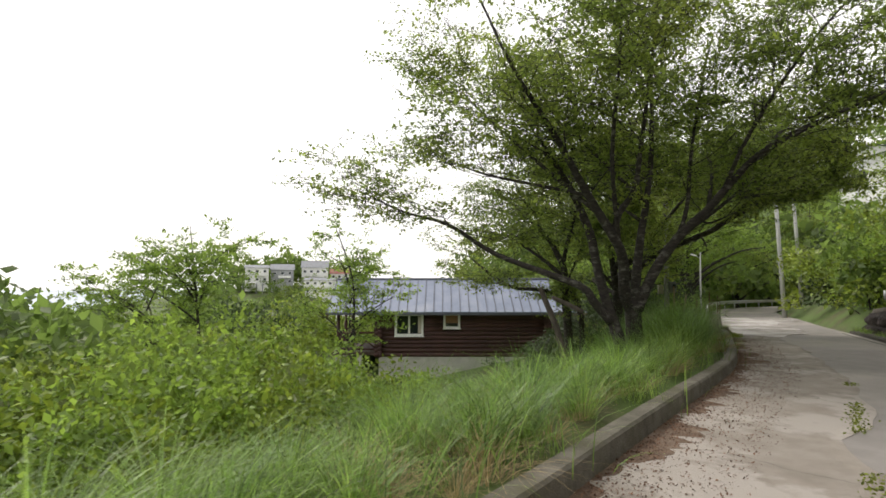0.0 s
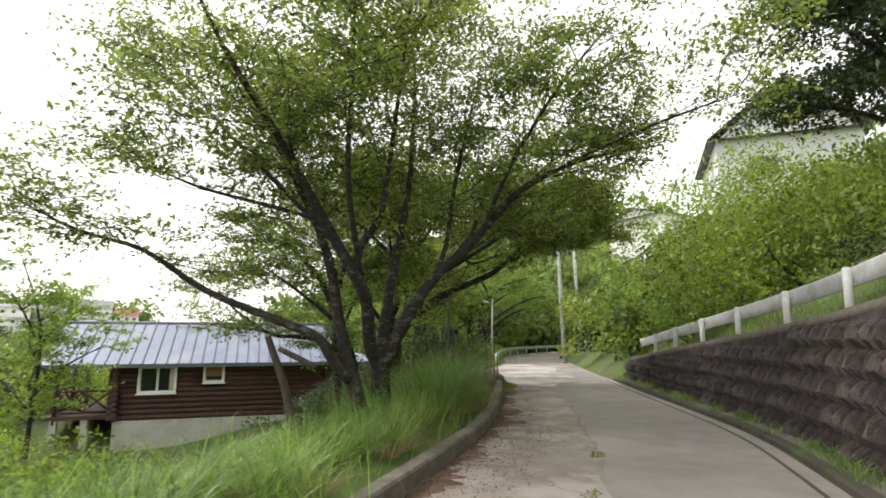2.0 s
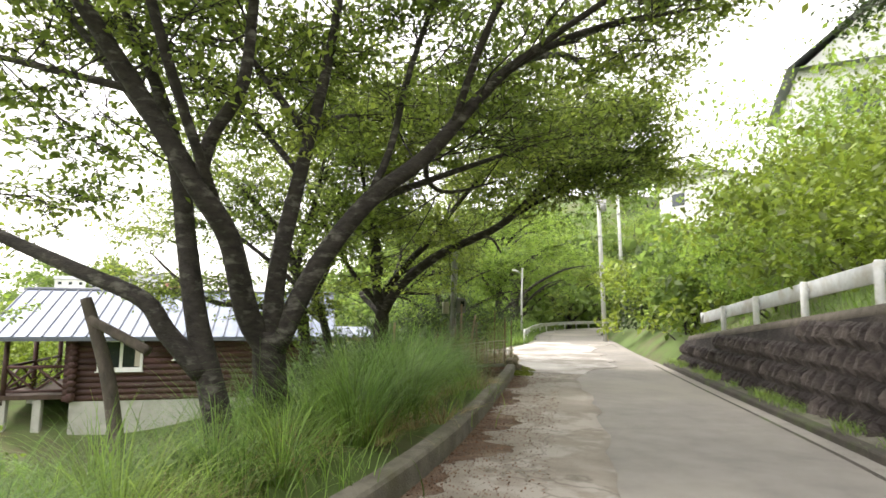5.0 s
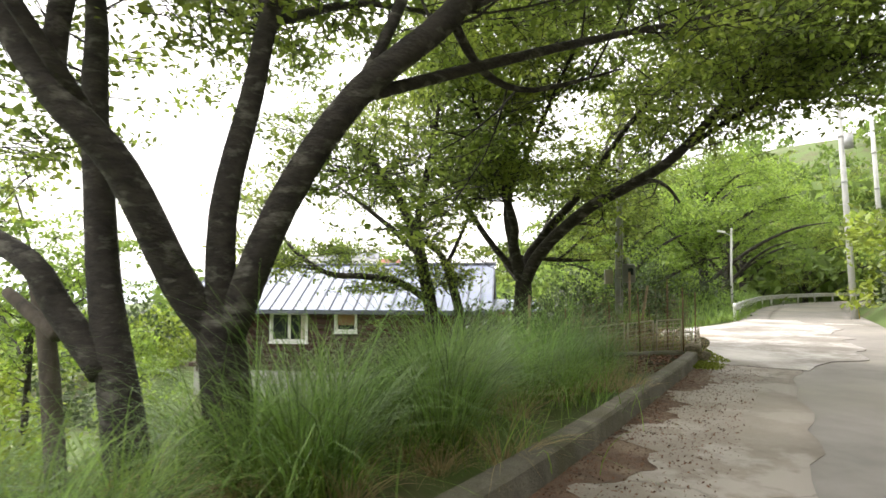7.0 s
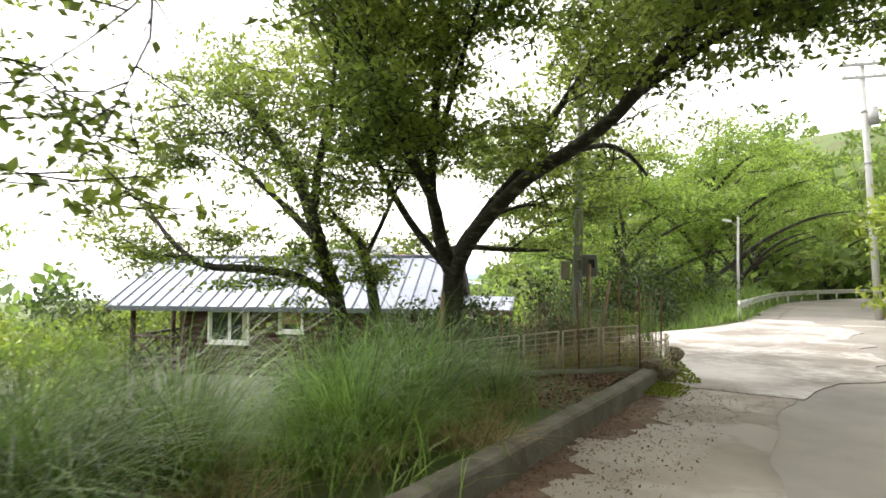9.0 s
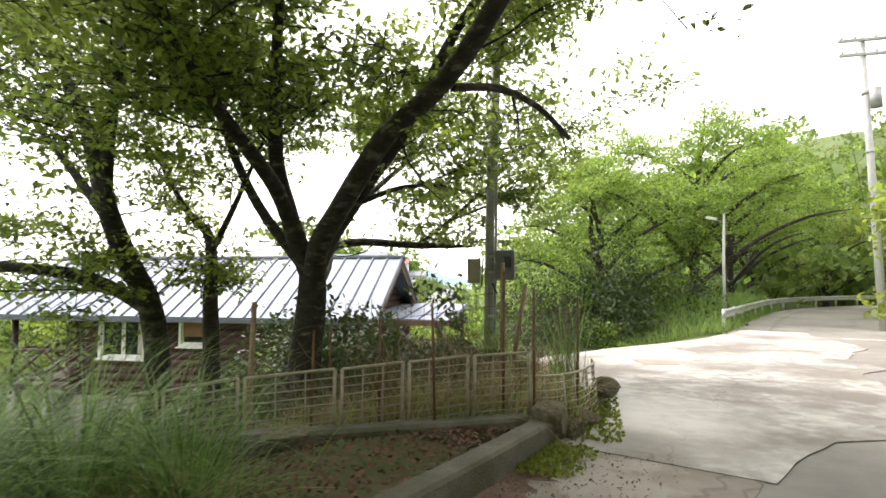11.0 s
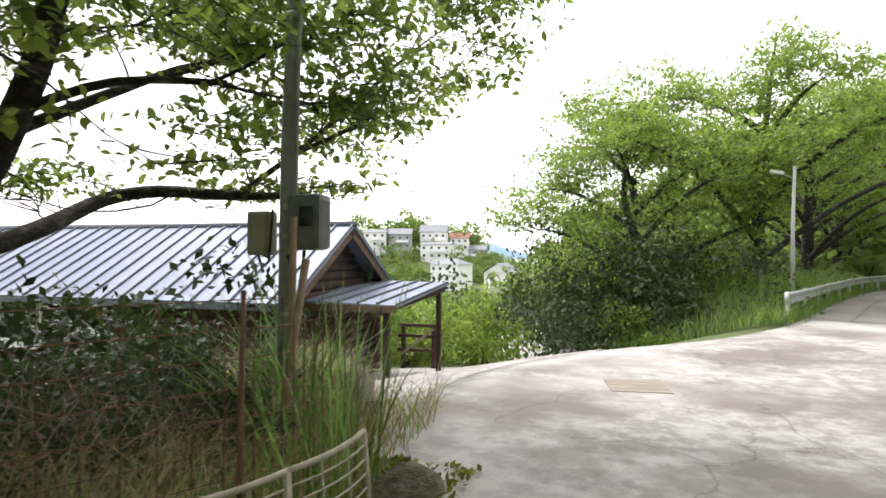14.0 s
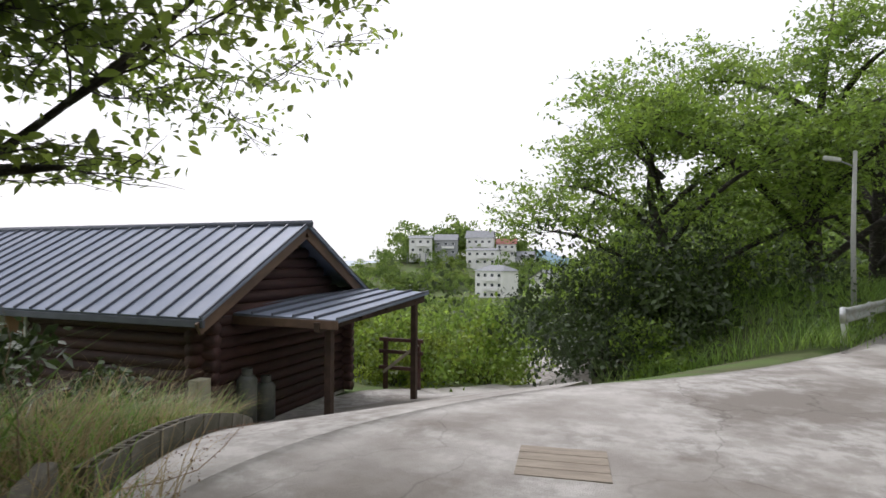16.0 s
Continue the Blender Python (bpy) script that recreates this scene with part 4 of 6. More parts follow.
# the second cherry by the fence
tree("cherry_tree", "old dark cherry tree with wide limbs over the fence", [
    ([(6.1, 20.0, -0.9), (6.2, 19.92, 0.3), (6.27, 19.93, 1.0), (6.28, 19.93, 1.5)], [0.3, 0.25, 0.23, 0.2], 0),
    ([(6.3, 19.9, 1.3), (6.5, 19.6, 1.75), (6.82, 19.41, 2.16), (7.24, 18.99, 2.55), (7.62, 18.6, 2.82), (8.2, 18.15, 3.1), (8.75, 17.4, 3.45), (9.5, 16.6, 4.4), (10.4, 16.2, 5.6)], [0.17, 0.16, 0.15, 0.14, 0.13, 0.115, 0.1, 0.065, 0.02], 1.9),
    ([(6.26, 19.92, 1.35), (6.12, 19.75, 1.85), (6.06, 19.66, 2.16), (5.96, 19.54, 2.72), (6.0, 19.4, 3.3), (6.1, 19.2, 4.4), (6.2, 19.0, 5.6), (6.2, 19.0, 6.6)], [0.17, 0.155, 0.14, 0.115, 0.105, 0.08, 0.045, 0.02], 1.4),
    ([(6.06, 19.64, 2.1), (6.1, 19.25, 2.35), (6.05, 18.9, 2.6), (5.9, 18.4, 3.0), (5.6, 17.8, 3.8), (5.3, 17.2, 4.8)], [0.12, 0.11, 0.1, 0.085, 0.06, 0.02], 1.5),
    ([(6.3, 19.92, 1.4), (6.4, 20.2, 1.85), (6.6, 20.22, 2.15), (6.98, 20.16, 2.65), (7.4, 19.95, 3.1), (7.75, 19.7, 3.6), (8.4, 19.4, 4.5), (9.6, 19.4, 5.9)], [0.16, 0.145, 0.13, 0.115, 0.1, 0.085, 0.065, 0.02], 1.5),
    ([(6.3, 20.0, 1.2), (6.1, 20.9, 1.5), (5.9, 21.7, 1.82), (6.3, 22.0, 1.93), (7.2, 22.06, 1.87), (8.1, 22.1, 1.85)], [0.1, 0.095, 0.085, 0.08, 0.065, 0.02], 0.35),
    ([(6.15, 19.9, 1.5), (5.5, 19.95, 2.3), (4.9, 20.2, 3.3), (4.3, 20.5, 4.6), (4.0, 20.6, 5.8)], [0.09, 0.08, 0.065, 0.045, 0.02], 1.6),
    ([(6.0, 19.4, 3.2), (6.6, 18.2, 4.3), (7.2, 17.0, 5.4), (7.8, 16.2, 6.2)], [0.06, 0.05, 0.035, 0.012], 1.4),
    ([(7.2, 22.06, 1.87), (7.7, 22.3, 2.3), (8.3, 22.6, 2.9), (8.8, 22.9, 3.5)], [0.04, 0.035, 0.03, 0.012], 0.6),
    ([(6.6, 20.22, 2.15), (7.0, 21.5, 3.0), (7.2, 22.8, 3.6)], [0.06, 0.045, 0.012], 0.6),
    ([(6.75, 20.2, 2.3), (7.3, 20.5, 2.56), (7.8, 21.11, 2.69)], [0.05, 0.04, 0.03], 0.3),
    ([(7.7, 22.3, 2.3), (8.5, 22.3, 2.6), (8.7, 22.3, 2.75)], [0.03, 0.025, 0.01], 0.3),
    ([(9.0, 17.0, 3.8), (9.9, 17.6, 4.4), (10.9, 18.2, 5.2)], [0.05, 0.04, 0.015], 1.8),
    ([(8.75, 17.4, 3.45), (9.8, 16.9, 4.1), (10.9, 16.9, 4.6), (12.2, 17.0, 5.0)], [0.055, 0.05, 0.035, 0.012], 2.2),
    ([(7.9, 19.6, 3.9), (8.3, 20.6, 4.6), (8.9, 21.7, 5.2)], [0.05, 0.04, 0.015], 0.6),
    ([(8.3, 18.2, 3.08), (8.7, 18.75, 3.24), (9.1, 19.3, 3.2), (9.45, 19.77, 2.97)], [0.05, 0.048, 0.042, 0.034], 0.2),
], L, 21, (11.3, 1.7), 6, 16, 0.09, 0.115, twig_len=0.65, bare=0.28, oval=True, floor=1.85, slim=0.82)
tree("cherry_tree", "leaning cherry tree with a low sweeping limb before the cabin", [
    ([(4.45, 19.55, -2.0), (4.4, 19.62, 0.1), (4.31, 19.55, 0.98), (4.24, 19.22, 1.54), (4.16, 18.98, 2.11), (3.94, 19.04, 2.65), (3.6, 19.2, 3.3), (2.8, 19.6, 4.2), (1.8, 20.2, 5.2)], [0.19, 0.155, 0.14, 0.125, 0.11, 0.1, 0.085, 0.06, 0.02], 1.2),
    ([(4.33, 19.56, 0.9), (3.75, 19.25, 1.32), (3.07, 18.85, 1.45), (2.4, 18.75, 1.5), (1.7, 18.9, 1.9), (0.9, 19.3, 2.6)], [0.08, 0.075, 0.065, 0.055, 0.045, 0.015], 0.8),
    ([(4.2, 19.1, 1.85), (3.6, 19.3, 2.4), (2.9, 19.6, 2.95), (2.0, 20.0, 3.6)], [0.07, 0.06, 0.045, 0.015], 1.0),
    ([(4.1, 19.0, 2.2), (4.25, 18.85, 3.0), (4.5, 18.7, 4.0), (4.7, 18.5, 5.2)], [0.08, 0.07, 0.05, 0.015], 1.0),
], L, 31, (11, 1.6), 6, 18, 0.09, 0.11, twig_len=0.65)
tree("cherry_tree", "small ivy-clad cherry stem before the cabin", [
    ([(5.0, 19.9, -1.9), (4.95, 19.9, 0.2), (4.82, 20.05, 1.0), (4.45, 20.6, 1.9), (4.0, 20.75, 2.3), (3.4, 20.9, 3.1)], [0.13, 0.11, 0.1, 0.075, 0.05, 0.02], 1.0),
    ([(4.55, 20.45, 1.65), (4.9, 20.5, 2.4), (5.3, 20.5, 3.3)], [0.05, 0.04, 0.015], 0.8)], L, 32, (9, 1.0), 6, 16, 0.085, 0.1, bare=0.05)


def young_tree(seed, x, y, h, label):
    rng = random.Random(seed)
    z = float(height(x, y))
    limbs = [([(x, y, z - 0.1), (x + 0.1, y, z + h * 0.35), (x + rng.uniform(-.3, .3), y, z + h * 0.7), (x + rng.uniform(-.5, .5), y, z + h)], [0.07, 0.05, 0.03, 0.01], 1.0)]
    for k in range(6):
        a = rng.uniform(0, 6.28)
        s = rng.uniform(0.35, 0.8)
        limbs.append(([(x, y, z + h * s), (x + math.cos(a) * 0.6, y + math.sin(a) * 0.6, z + h * s + 0.5), (x + math.cos(a) * 1.4, y + math.sin(a) * 1.4, z + h * s + 1.0)], [0.03, 0.022, 0.008], 0.7))
    return tree("young_tree", label, limbs, M["leaf_bright"], seed, (9, 1.2), 7, 22, 0.1, 0.09, bare=0.2, fine=1)


young_tree(41, -6.9, 15.6, 5.6, "slim young tree with light green airy leaves")
young_tree(42, -2.9, 17.3, 5.6, "leaning young tree with light green airy leaves")
young_tree(43, -8.6, 16.5, 4.4, "slim young tree with light green airy leaves")


# ---- shrubs, woods and grass ----
def clump_mesh(name, seed, n, size, leaf, squash=0.8, lumps=17, flat=0.4):
    """Leaves over an uneven heap of lumps."""
    rng = np.random.default_rng(seed)
    c = rng.normal(size=(lumps, 3)) * np.array([0.42, 0.42, 0.26]) * size
    c[:, 2] += size * 0.5 * squash
    r = rng.uniform(0.2, 0.42, lumps) * size
    k = rng.integers(0, lumps, n)
    d = unit(rng.normal(size=(n, 3)))
    d[:, 2] = np.where(d[:, 2] < -0.3, -d[:, 2], d[:, 2])
    p = c[k] + d * (r[k] * (rng.uniform(0.3, 1.0, n) ** 0.4) * (1 + 0.18 * rng.normal(size=n)))[:, None]
    p[:, 2] = np.maximum(p[:, 2], 0.02)
    v, f = leaf_data(p, leaf, rng, 0.55, flat)
    return mesh_np(name, v, f)


def stems_mesh(seed, size, n=7, r=0.03):
    rng = random.Random(seed)
    runs = []
    for _ in range(n):
        q = wander((rng.uniform(-.1, .1), rng.uniform(-.1, .1), -0.2), (rng.gauss(0, .5), rng.gauss(0, .5), 1), size * rng.uniform(0.7, 1.0), rng, 4, 0.2)
        runs.append((q, [r, r * 0.8, r * 0.6, r * 0.4, r * 0.15]))
    return thin_tubes("stems", runs)


def shrub_kind(seed, leaf_mat, n, leaf, label, squash=0.8, name="shrub", lumps=17):
    t = thing(name, label, "shrub")
    tagged(part("branching", stems_mesh(seed, 0.8), M["bark"], t), kind="stuff")
    part("foliage", clump_mesh("foliage", seed, n, 1.0, leaf, squash, lumps), M[leaf_mat], t)
    return t


used = set()


def place(kind, x, y, size, turn=0.0, sink=0.08, z=None):
    """Stands a shrub or tree at its size; the first stands as built, the rest are copies."""
    zz = (float(height(x, y)) if z is None else z) - sink * size
    s = (size, size, size * (0.85 + 0.3 * ((x * 7.13 + y * 3.7) % 1)))
    if kind in used:
        ob = kind.copy()
        scene.collection.objects.link(ob)
        for ch in kind.children:
            c = ch.copy()
            scene.collection.objects.link(c)
            c.parent = ob
    else:
        used.add(kind)
        ob = kind
    ob.matrix_basis = pose(x, y, zz, 0, 0, turn) @ Matrix.Diagonal((*s, 1))
    return ob


rnd = random.Random(7)
green = [shrub_kind(100 + i, "leaf_shrub", 2000, 0.08, "dense yellow-green shrub on the bank") for i in range(3)]
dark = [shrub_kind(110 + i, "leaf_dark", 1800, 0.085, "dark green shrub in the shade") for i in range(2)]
bright = [shrub_kind(120 + i, "leaf_bright", 2000, 0.08, "light green leafy shrub") for i in range(2)]
wood_far = [shrub_kind(130 + i, "leaf_far", 620, 0.15, "broad-leaved tree on the wooded hillside", 1.2, "woodland_tree") for i in range(3)]
fine = [shrub_kind(140 + i, k, 3600, 0.06, s, 0.85) for i, (k, s) in enumerate((("leaf_shrub", "dense yellow-green shrub on the slope above the wall"), ("leaf_bright", "light green shrub on the slope above the wall"), ("leaf_dark", "dark green shrub on the slope above the wall")))]
tall = [shrub_kind(150 + i, k, 8000, 0.034, "tall dense yellow-green thicket high on the slope", 0.95, lumps=46) for i, k in enumerate(("leaf_shrub", "leaf_bright"))]
# leaf colour darkened to hold the shade below the crowns
shade = [shrub_kind(155 + i, "leaf_dark", 4000, 0.045, "dense undergrowth, the shade under the trees put into dark leaves", 0.9, lumps=34) for i in range(2)]
# hillside above the wall
for i in range(78):
    s = rnd.uniform(1.0, 30)
    k = rnd.uniform(2.3, 11) if i % 3 else rnd.uniform(2.3, 4.0)
    p, d, n = on_wall(min(s * 0.9, ws[-1] - 0.2))
    q = p + n * k
    if s > 24:
        q = q + d * (s - 24) * 1.6
    size = rnd.uniform(1.2, 2.0) + k * (0.2 if s < 16 else 0.1)
    if k < 3.2:
        size *= 0.7
    place(fine[(0, 1, 0, 2, 0, 1)[i % 6]] if k < 5.5 and s < 25 else (green + green + dark + bright)[i % 10], q.x, q.y, size, rnd.uniform(0, 360), 0.3)
for x, y, s in ((15.5, 16.4, 2.0), (17.0, 18.4, 2.2), (19.0, 21.0, 2.4), (21.5, 24.2, 2.6), (17.4, 21.6, 2.0), (20.4, 26.4, 2.3), (14.6, 13.6, 2.6), (23.0, 27.5, 2.6)):
    place(fine[int(x) % 2], x, y, s, x * 53, 0.2)
for x, y, s in ((16.6, 14.6, 3.4), (18.6, 17.2, 3.6), (21.0, 20.4, 3.8), (16.2, 12.4, 3.4), (19.6, 16.2, 4.4), (21.8, 18.4, 4.6)):
    place(tall[int(x) % 2], x, y, s, x * 53, 0.2)
# bank on the right of the far road
for i in range(34):
    y = rnd.uniform(21.5, 48)
    c = dense(CENTRE, 1.0)
    j = int(np.argmin(abs(c[:, 1] - y)))
    g = c[min(j + 1, len(c) - 1)] - c[j]
    g /= np.linalg.norm(g)
    k = rnd.uniform(3.6, 10)
    place((green + dark + wood_far)[i % 8], c[j, 0] + g[1] * k, c[j, 1] - g[0] * k, rnd.uniform(1.6, 3.4), rnd.uniform(0, 360), 0.2)
# the scrub below the kerb on the valley side
for i in range(62):
    x = rnd.uniform(-24, 0.5)
    y = rnd.uniform(7, 34)
    if x > -5.5 and y > 16.5 or x - (y - 8.5) * 0.85 > -5.5:
        continue
    place((green + bright + dark)[i % 7], x, y, rnd.uniform(1.4, 3.0), rnd.uniform(0, 360), 0.2)
# wooded slopes
for i in range(120):
    a = rnd.uniform(-0.95, 1.9)
    r = 38 + 250 * rnd.random() ** 0.8
    x, y = 10 - math.sin(a) * r * 1.0, 16 + math.cos(a) * r
    d, _ = side_of(CENTRE, np.array([x]), np.array([y]))
    if abs(d[0]) < 4.5 or 1 < x < 11 and y < 66:
        continue
    h = float(height(x, y))
    if h < -12.2 and rnd.random() < 0.5:
        continue
    size = rnd.uniform(4.0, 8.0)
    if -0.12 < a < 0.62 and r < 190:
        size = min(size, (0.3 - 0.055 * r - h) / 1.3)
        if size < 1.2:
            continue
    place(wood_far[i % 3], x, y, size, rnd.uniform(0, 360), 0.15)


for i in range(60):
    x, y = rnd.uniform(24, 62), rnd.uniform(40, 105)
    d, _ = side_of(CENTRE, np.array([x]), np.array([y]))
    if abs(d[0]) < 4.0:
        continue
    place(wood_far[i % 3], x, y, rnd.uniform(3.5, 6.5), rnd.uniform(0, 360), 0.15)


far_wood = []


def far_place(kind, x, y, size, turn, sink):
    """Notes one crown of the far woods."""
    far_wood.append((kind, pose(x, y, float(height(x, y)) - sink * size, 0, 0, turn) @ Matrix.Diagonal((size, size, size * (0.85 + 0.3 * ((x * 7.13 + y * 3.7) % 1)), 1))))


for i in range(170):                                     # woods down in the valley
    a, rr = rnd.uniform(-0.05, 0.55), rnd.uniform(34, 185)
    x, y = 11.7 - math.sin(a) * rr, 19.6 + math.cos(a) * rr
    h = float(height(x, y))
    size = min(rnd.uniform(3, 6.5), (0.2 - 0.06 * rr - h) / 1.3)
    if size < 0.9 or abs(x - (11.7 - 0.19 * (y - 19.6))) < 3.2 and y < 68:
        continue
    far_place(wood_far[i % 3], x, y, size, rnd.uniform(0, 360), 0.15)
for i in range(130):                                     # the slope below the hilltop houses
    a, rr = rnd.uniform(0.1, 0.52), rnd.uniform(186, 232)
    far_place(wood_far[i % 3], 11.7 - math.sin(a) * rr, 19.6 + math.cos(a) * rr, rnd.uniform(2.8, 4.6), rnd.uniform(0, 360), 0.15)
for i in range(16):                                      # trees over the hilltop houses
    a, rr = rnd.uniform(0.22, 0.44), rnd.uniform(238, 262)
    x, y = 11.7 - math.sin(a) * rr, 19.6 + math.cos(a) * rr
    far_place(wood_far[i % 3], x, y, rnd.uniform(8, 12), rnd.uniform(0, 360), 0.1)
for i in range(64):                                      # woods beyond the bend
    x, y = rnd.uniform(3, 45), rnd.uniform(78, 150)
    far_place(wood_far[i % 3], x, y, rnd.uniform(5, 8), rnd.uniform(0, 360), 0.15)
for i in range(44):                                      # the wooded shoulder to the west
    x, y = rnd.uniform(-60, -22), rnd.uniform(18, 62)
    place(wood_far[i % 3], x, y, rnd.uniform(4.5, 7), rnd.uniform(0, 360), 0.15)


def wood_mass():
    vs, fs, n = [], [], 0
    for kind, m in far_wood:
        me = kind.children[1].data
        v = np.empty(len(me.vertices) * 3, np.float32)
        me.vertices.foreach_get("co", v)
        f = np.empty(len(me.loops), np.int32)
        me.loops.foreach_get("vertex_index", f)
        mm = np.array(m)
        vs.append(v.reshape(-1, 3) @ mm[:3, :3].T + mm[:3, 3])
        fs.append(f.reshape(-1, 3) + n)
        n += len(vs[-1])
    return mesh_np("woods", np.concatenate(vs), np.concatenate(fs))


tagged(part("woods", wood_mass(), M["leaf_far"]), "broad-leaved woods over the valley and far hills", "woods", kind="stuff")


def big_tree(seed, x, y, h, leaf_mat, label, spread=1.0, n=(9, 1.8), low=0.12):
    rng = random.Random(seed)
    z = float(height(x, y))
    limbs = [([(x, y, z - 0.2), (x + rng.uniform(-.2, .2), y, z + h * 0.25), (x + rng.uniform(-.4, .4), y + rng.uniform(-.4, .4), z + h * 0.55), (x + rng.uniform(-.6, .6), y + rng.uniform(-.6, .6), z + h * 0.95)], [h * 0.028, h * 0.023, h * 0.014, 0.02], 1.0)]
    for k in range(8):
        a = k * 0.785 + rng.uniform(-.4, .4)
        s = low + (0.85 - low) * ((k * 0.618) % 1)
        ln = h * 0.5 * spread * (1.15 - 0.6 * s) * rng.uniform(0.8, 1.2)
        c, d = math.cos(a), math.sin(a)
        limbs.append(([(x, y, z + h * s * 0.8), (x + c * ln * .35, y + d * ln * .35, z + h * s * 0.8 + ln * .28), (x + c * ln * .7, y + d * ln * .7, z + h * s * 0.8 + ln * .45), (x + c * ln, y + d * ln, z + h * s * 0.8 + ln * .5)],
                      [h * 0.013, h * 0.01, h * 0.007, 0.012], 1.0))
    return tree("roadside_tree", label, limbs, M[leaf_mat], seed, n, 5, 15, 0.15, 0.17, bare=0.25, twig_len=0.95, fine=2)


big_tree(51, 16.2, 38.5, 9.0, "leaf_bright", "tall spreading tree with light green layered leaves", 1.15)
big_tree(52, 12.0, 37.3, 7.6, "leaf_bright", "spreading light green tree below the verge", 1.1)
bend_tree = big_tree(53, 20.5, 47.5, 9.5, "leaf_bright", "tall light green tree at the bend", 1.0, (6, 2.0))
rail_tree = big_tree(54, 26.5, 57.0, 9.0, "leaf_cherry", "tall green tree behind the guard rail", 1.0, (6, 2.0))
big_tree(55, 17.4, 10.6, 7.2, "leaf_dark", "dark leafy tree high on the slope", 1.0, (13, 1.5))


def stand_copy(ob, x0, y0, x, y, size, turn):
    """The same kind of tree at another place."""
    return copy_thing(ob, pose(x, y, float(height(x, y)) - float(height(x0, y0)) * size, 0, 0, turn) @ Matrix.Diagonal((size, size, size, 1)) @ Matrix.Translation((-x0, -y0, 0)))


for i, (x, y, size) in enumerate(((23.0, 51.0, 1.05), (30.5, 57.5, 1.0), (37.0, 61.0, 1.1), (44.0, 64.5, 1.0), (19.0, 43.0, 0.85), (29.0, 43.0, 0.8), (34.5, 47.0, 1.0), (42.0, 52.0, 1.1))):
    src = ((bend_tree, 20.5, 47.5), (rail_tree, 26.5, 57.0))[i % 2]
    stand_copy(*src, x, y, size, i * 67 + 20)
for i in range(30):                                      # growth under the trees behind the rail, its shade put into dark leaves
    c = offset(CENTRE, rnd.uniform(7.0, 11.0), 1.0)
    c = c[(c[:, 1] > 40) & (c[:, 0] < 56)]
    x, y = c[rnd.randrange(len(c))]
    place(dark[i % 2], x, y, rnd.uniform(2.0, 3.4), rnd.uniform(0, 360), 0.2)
# undergrowth by the bend: darker leaves stand in for shade under the trees
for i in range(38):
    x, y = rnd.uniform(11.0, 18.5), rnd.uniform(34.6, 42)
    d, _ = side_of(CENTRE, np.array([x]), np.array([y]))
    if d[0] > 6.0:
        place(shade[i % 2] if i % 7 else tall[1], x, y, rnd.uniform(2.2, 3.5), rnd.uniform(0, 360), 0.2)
for x, y, s in ((5.9, 35.0, 1.9), (6.6, 36.2, 2.0), (5.4, 37.5, 2.3), (4.6, 34.6, 2.0), (3.4, 34.8, 2.1), (6.9, 37.8, 1.9), (2.0, 35.5, 2.2), (0.0, 36.0, 2.6), (-3.0, 36, 2.8), (3.2, 40, 2.6), (4.6, 42, 2.4), (-6.5, 33, 3), (5.2, 33.2, 1.2), (11.6, 33.2, 1.3), (-0.6, 15.3, 1.0), (0.7, 14.9, 0.9), (-1.8, 14.8, 1.2), (-3.2, 15.4, 1.3), (-3.9, 17.6, 1.3), (-2.4, 16.9, 0.9), (1.6, 15.6, 0.8)):
    place((green + bright)[int(x * 3) % 5], x, y, s, x * 77, 0.15)

for x, y, s in ((-1.3, 9.6, 1.9), (-2.3, 9.0, 1.9), (-3.5, 8.5, 2.0), (-4.8, 8.0, 2.1), (-2.9, 11.0, 2.1), (-1.4, 11.8, 1.7), (-5.6, 9.8, 2.3), (-0.4, 13.0, 1.3), (0.9, 12.2, 0.9), (-6.6, 7.4, 2.2), (-7.6, 9.0, 2.4), (-4.3, 12.0, 2.2), (0.2, 10.6, 1.1)):
    place(fine[int(x * 7 + y * 3) % 2], x, y, s, x * 97 + y * 31, 0.1)


# grass along the kerb
rg = np.random.default_rng(5)


def kerb_points(n, s0, s1, out0, out1, clump=0.0):
    """Random roots beside the kerb, between two distances behind it."""
    p = dense(KERB, 0.25)
    g = np.gradient(p, axis=0)
    g /= np.linalg.norm(g, axis=1, keepdims=True)
    nrm = np.stack([-g[:, 1], g[:, 0]], 1)
    lo, hi = np.searchsorted(p[:, 1], s0), np.searchsorted(p[:, 1], s1) - 1
    i = rg.integers(lo, max(hi, lo + 1), n)
    o = rg.uniform(out0, out1, n)
    q = p[i] + nrm[i] * o[:, None] + rg.normal(size=(n, 2)) * 0.12
    if clump:
        c = q[rg.integers(0, n, max(1, n // 60))]
        q = c[rg.integers(0, len(c), n)] + rg.normal(size=(n, 2)) * clump
    return np.concatenate([q, height(q[:, 0], q[:, 1])[:, None] - 0.02], 1)


def grass_patch(label, roots, length, width, bend, lean, material):
    v, q = blades(roots, length, width, rg, bend, lean)
    return tagged(part("grass", mesh_np("grass", v, q), material), label, "grass", kind="stuff")


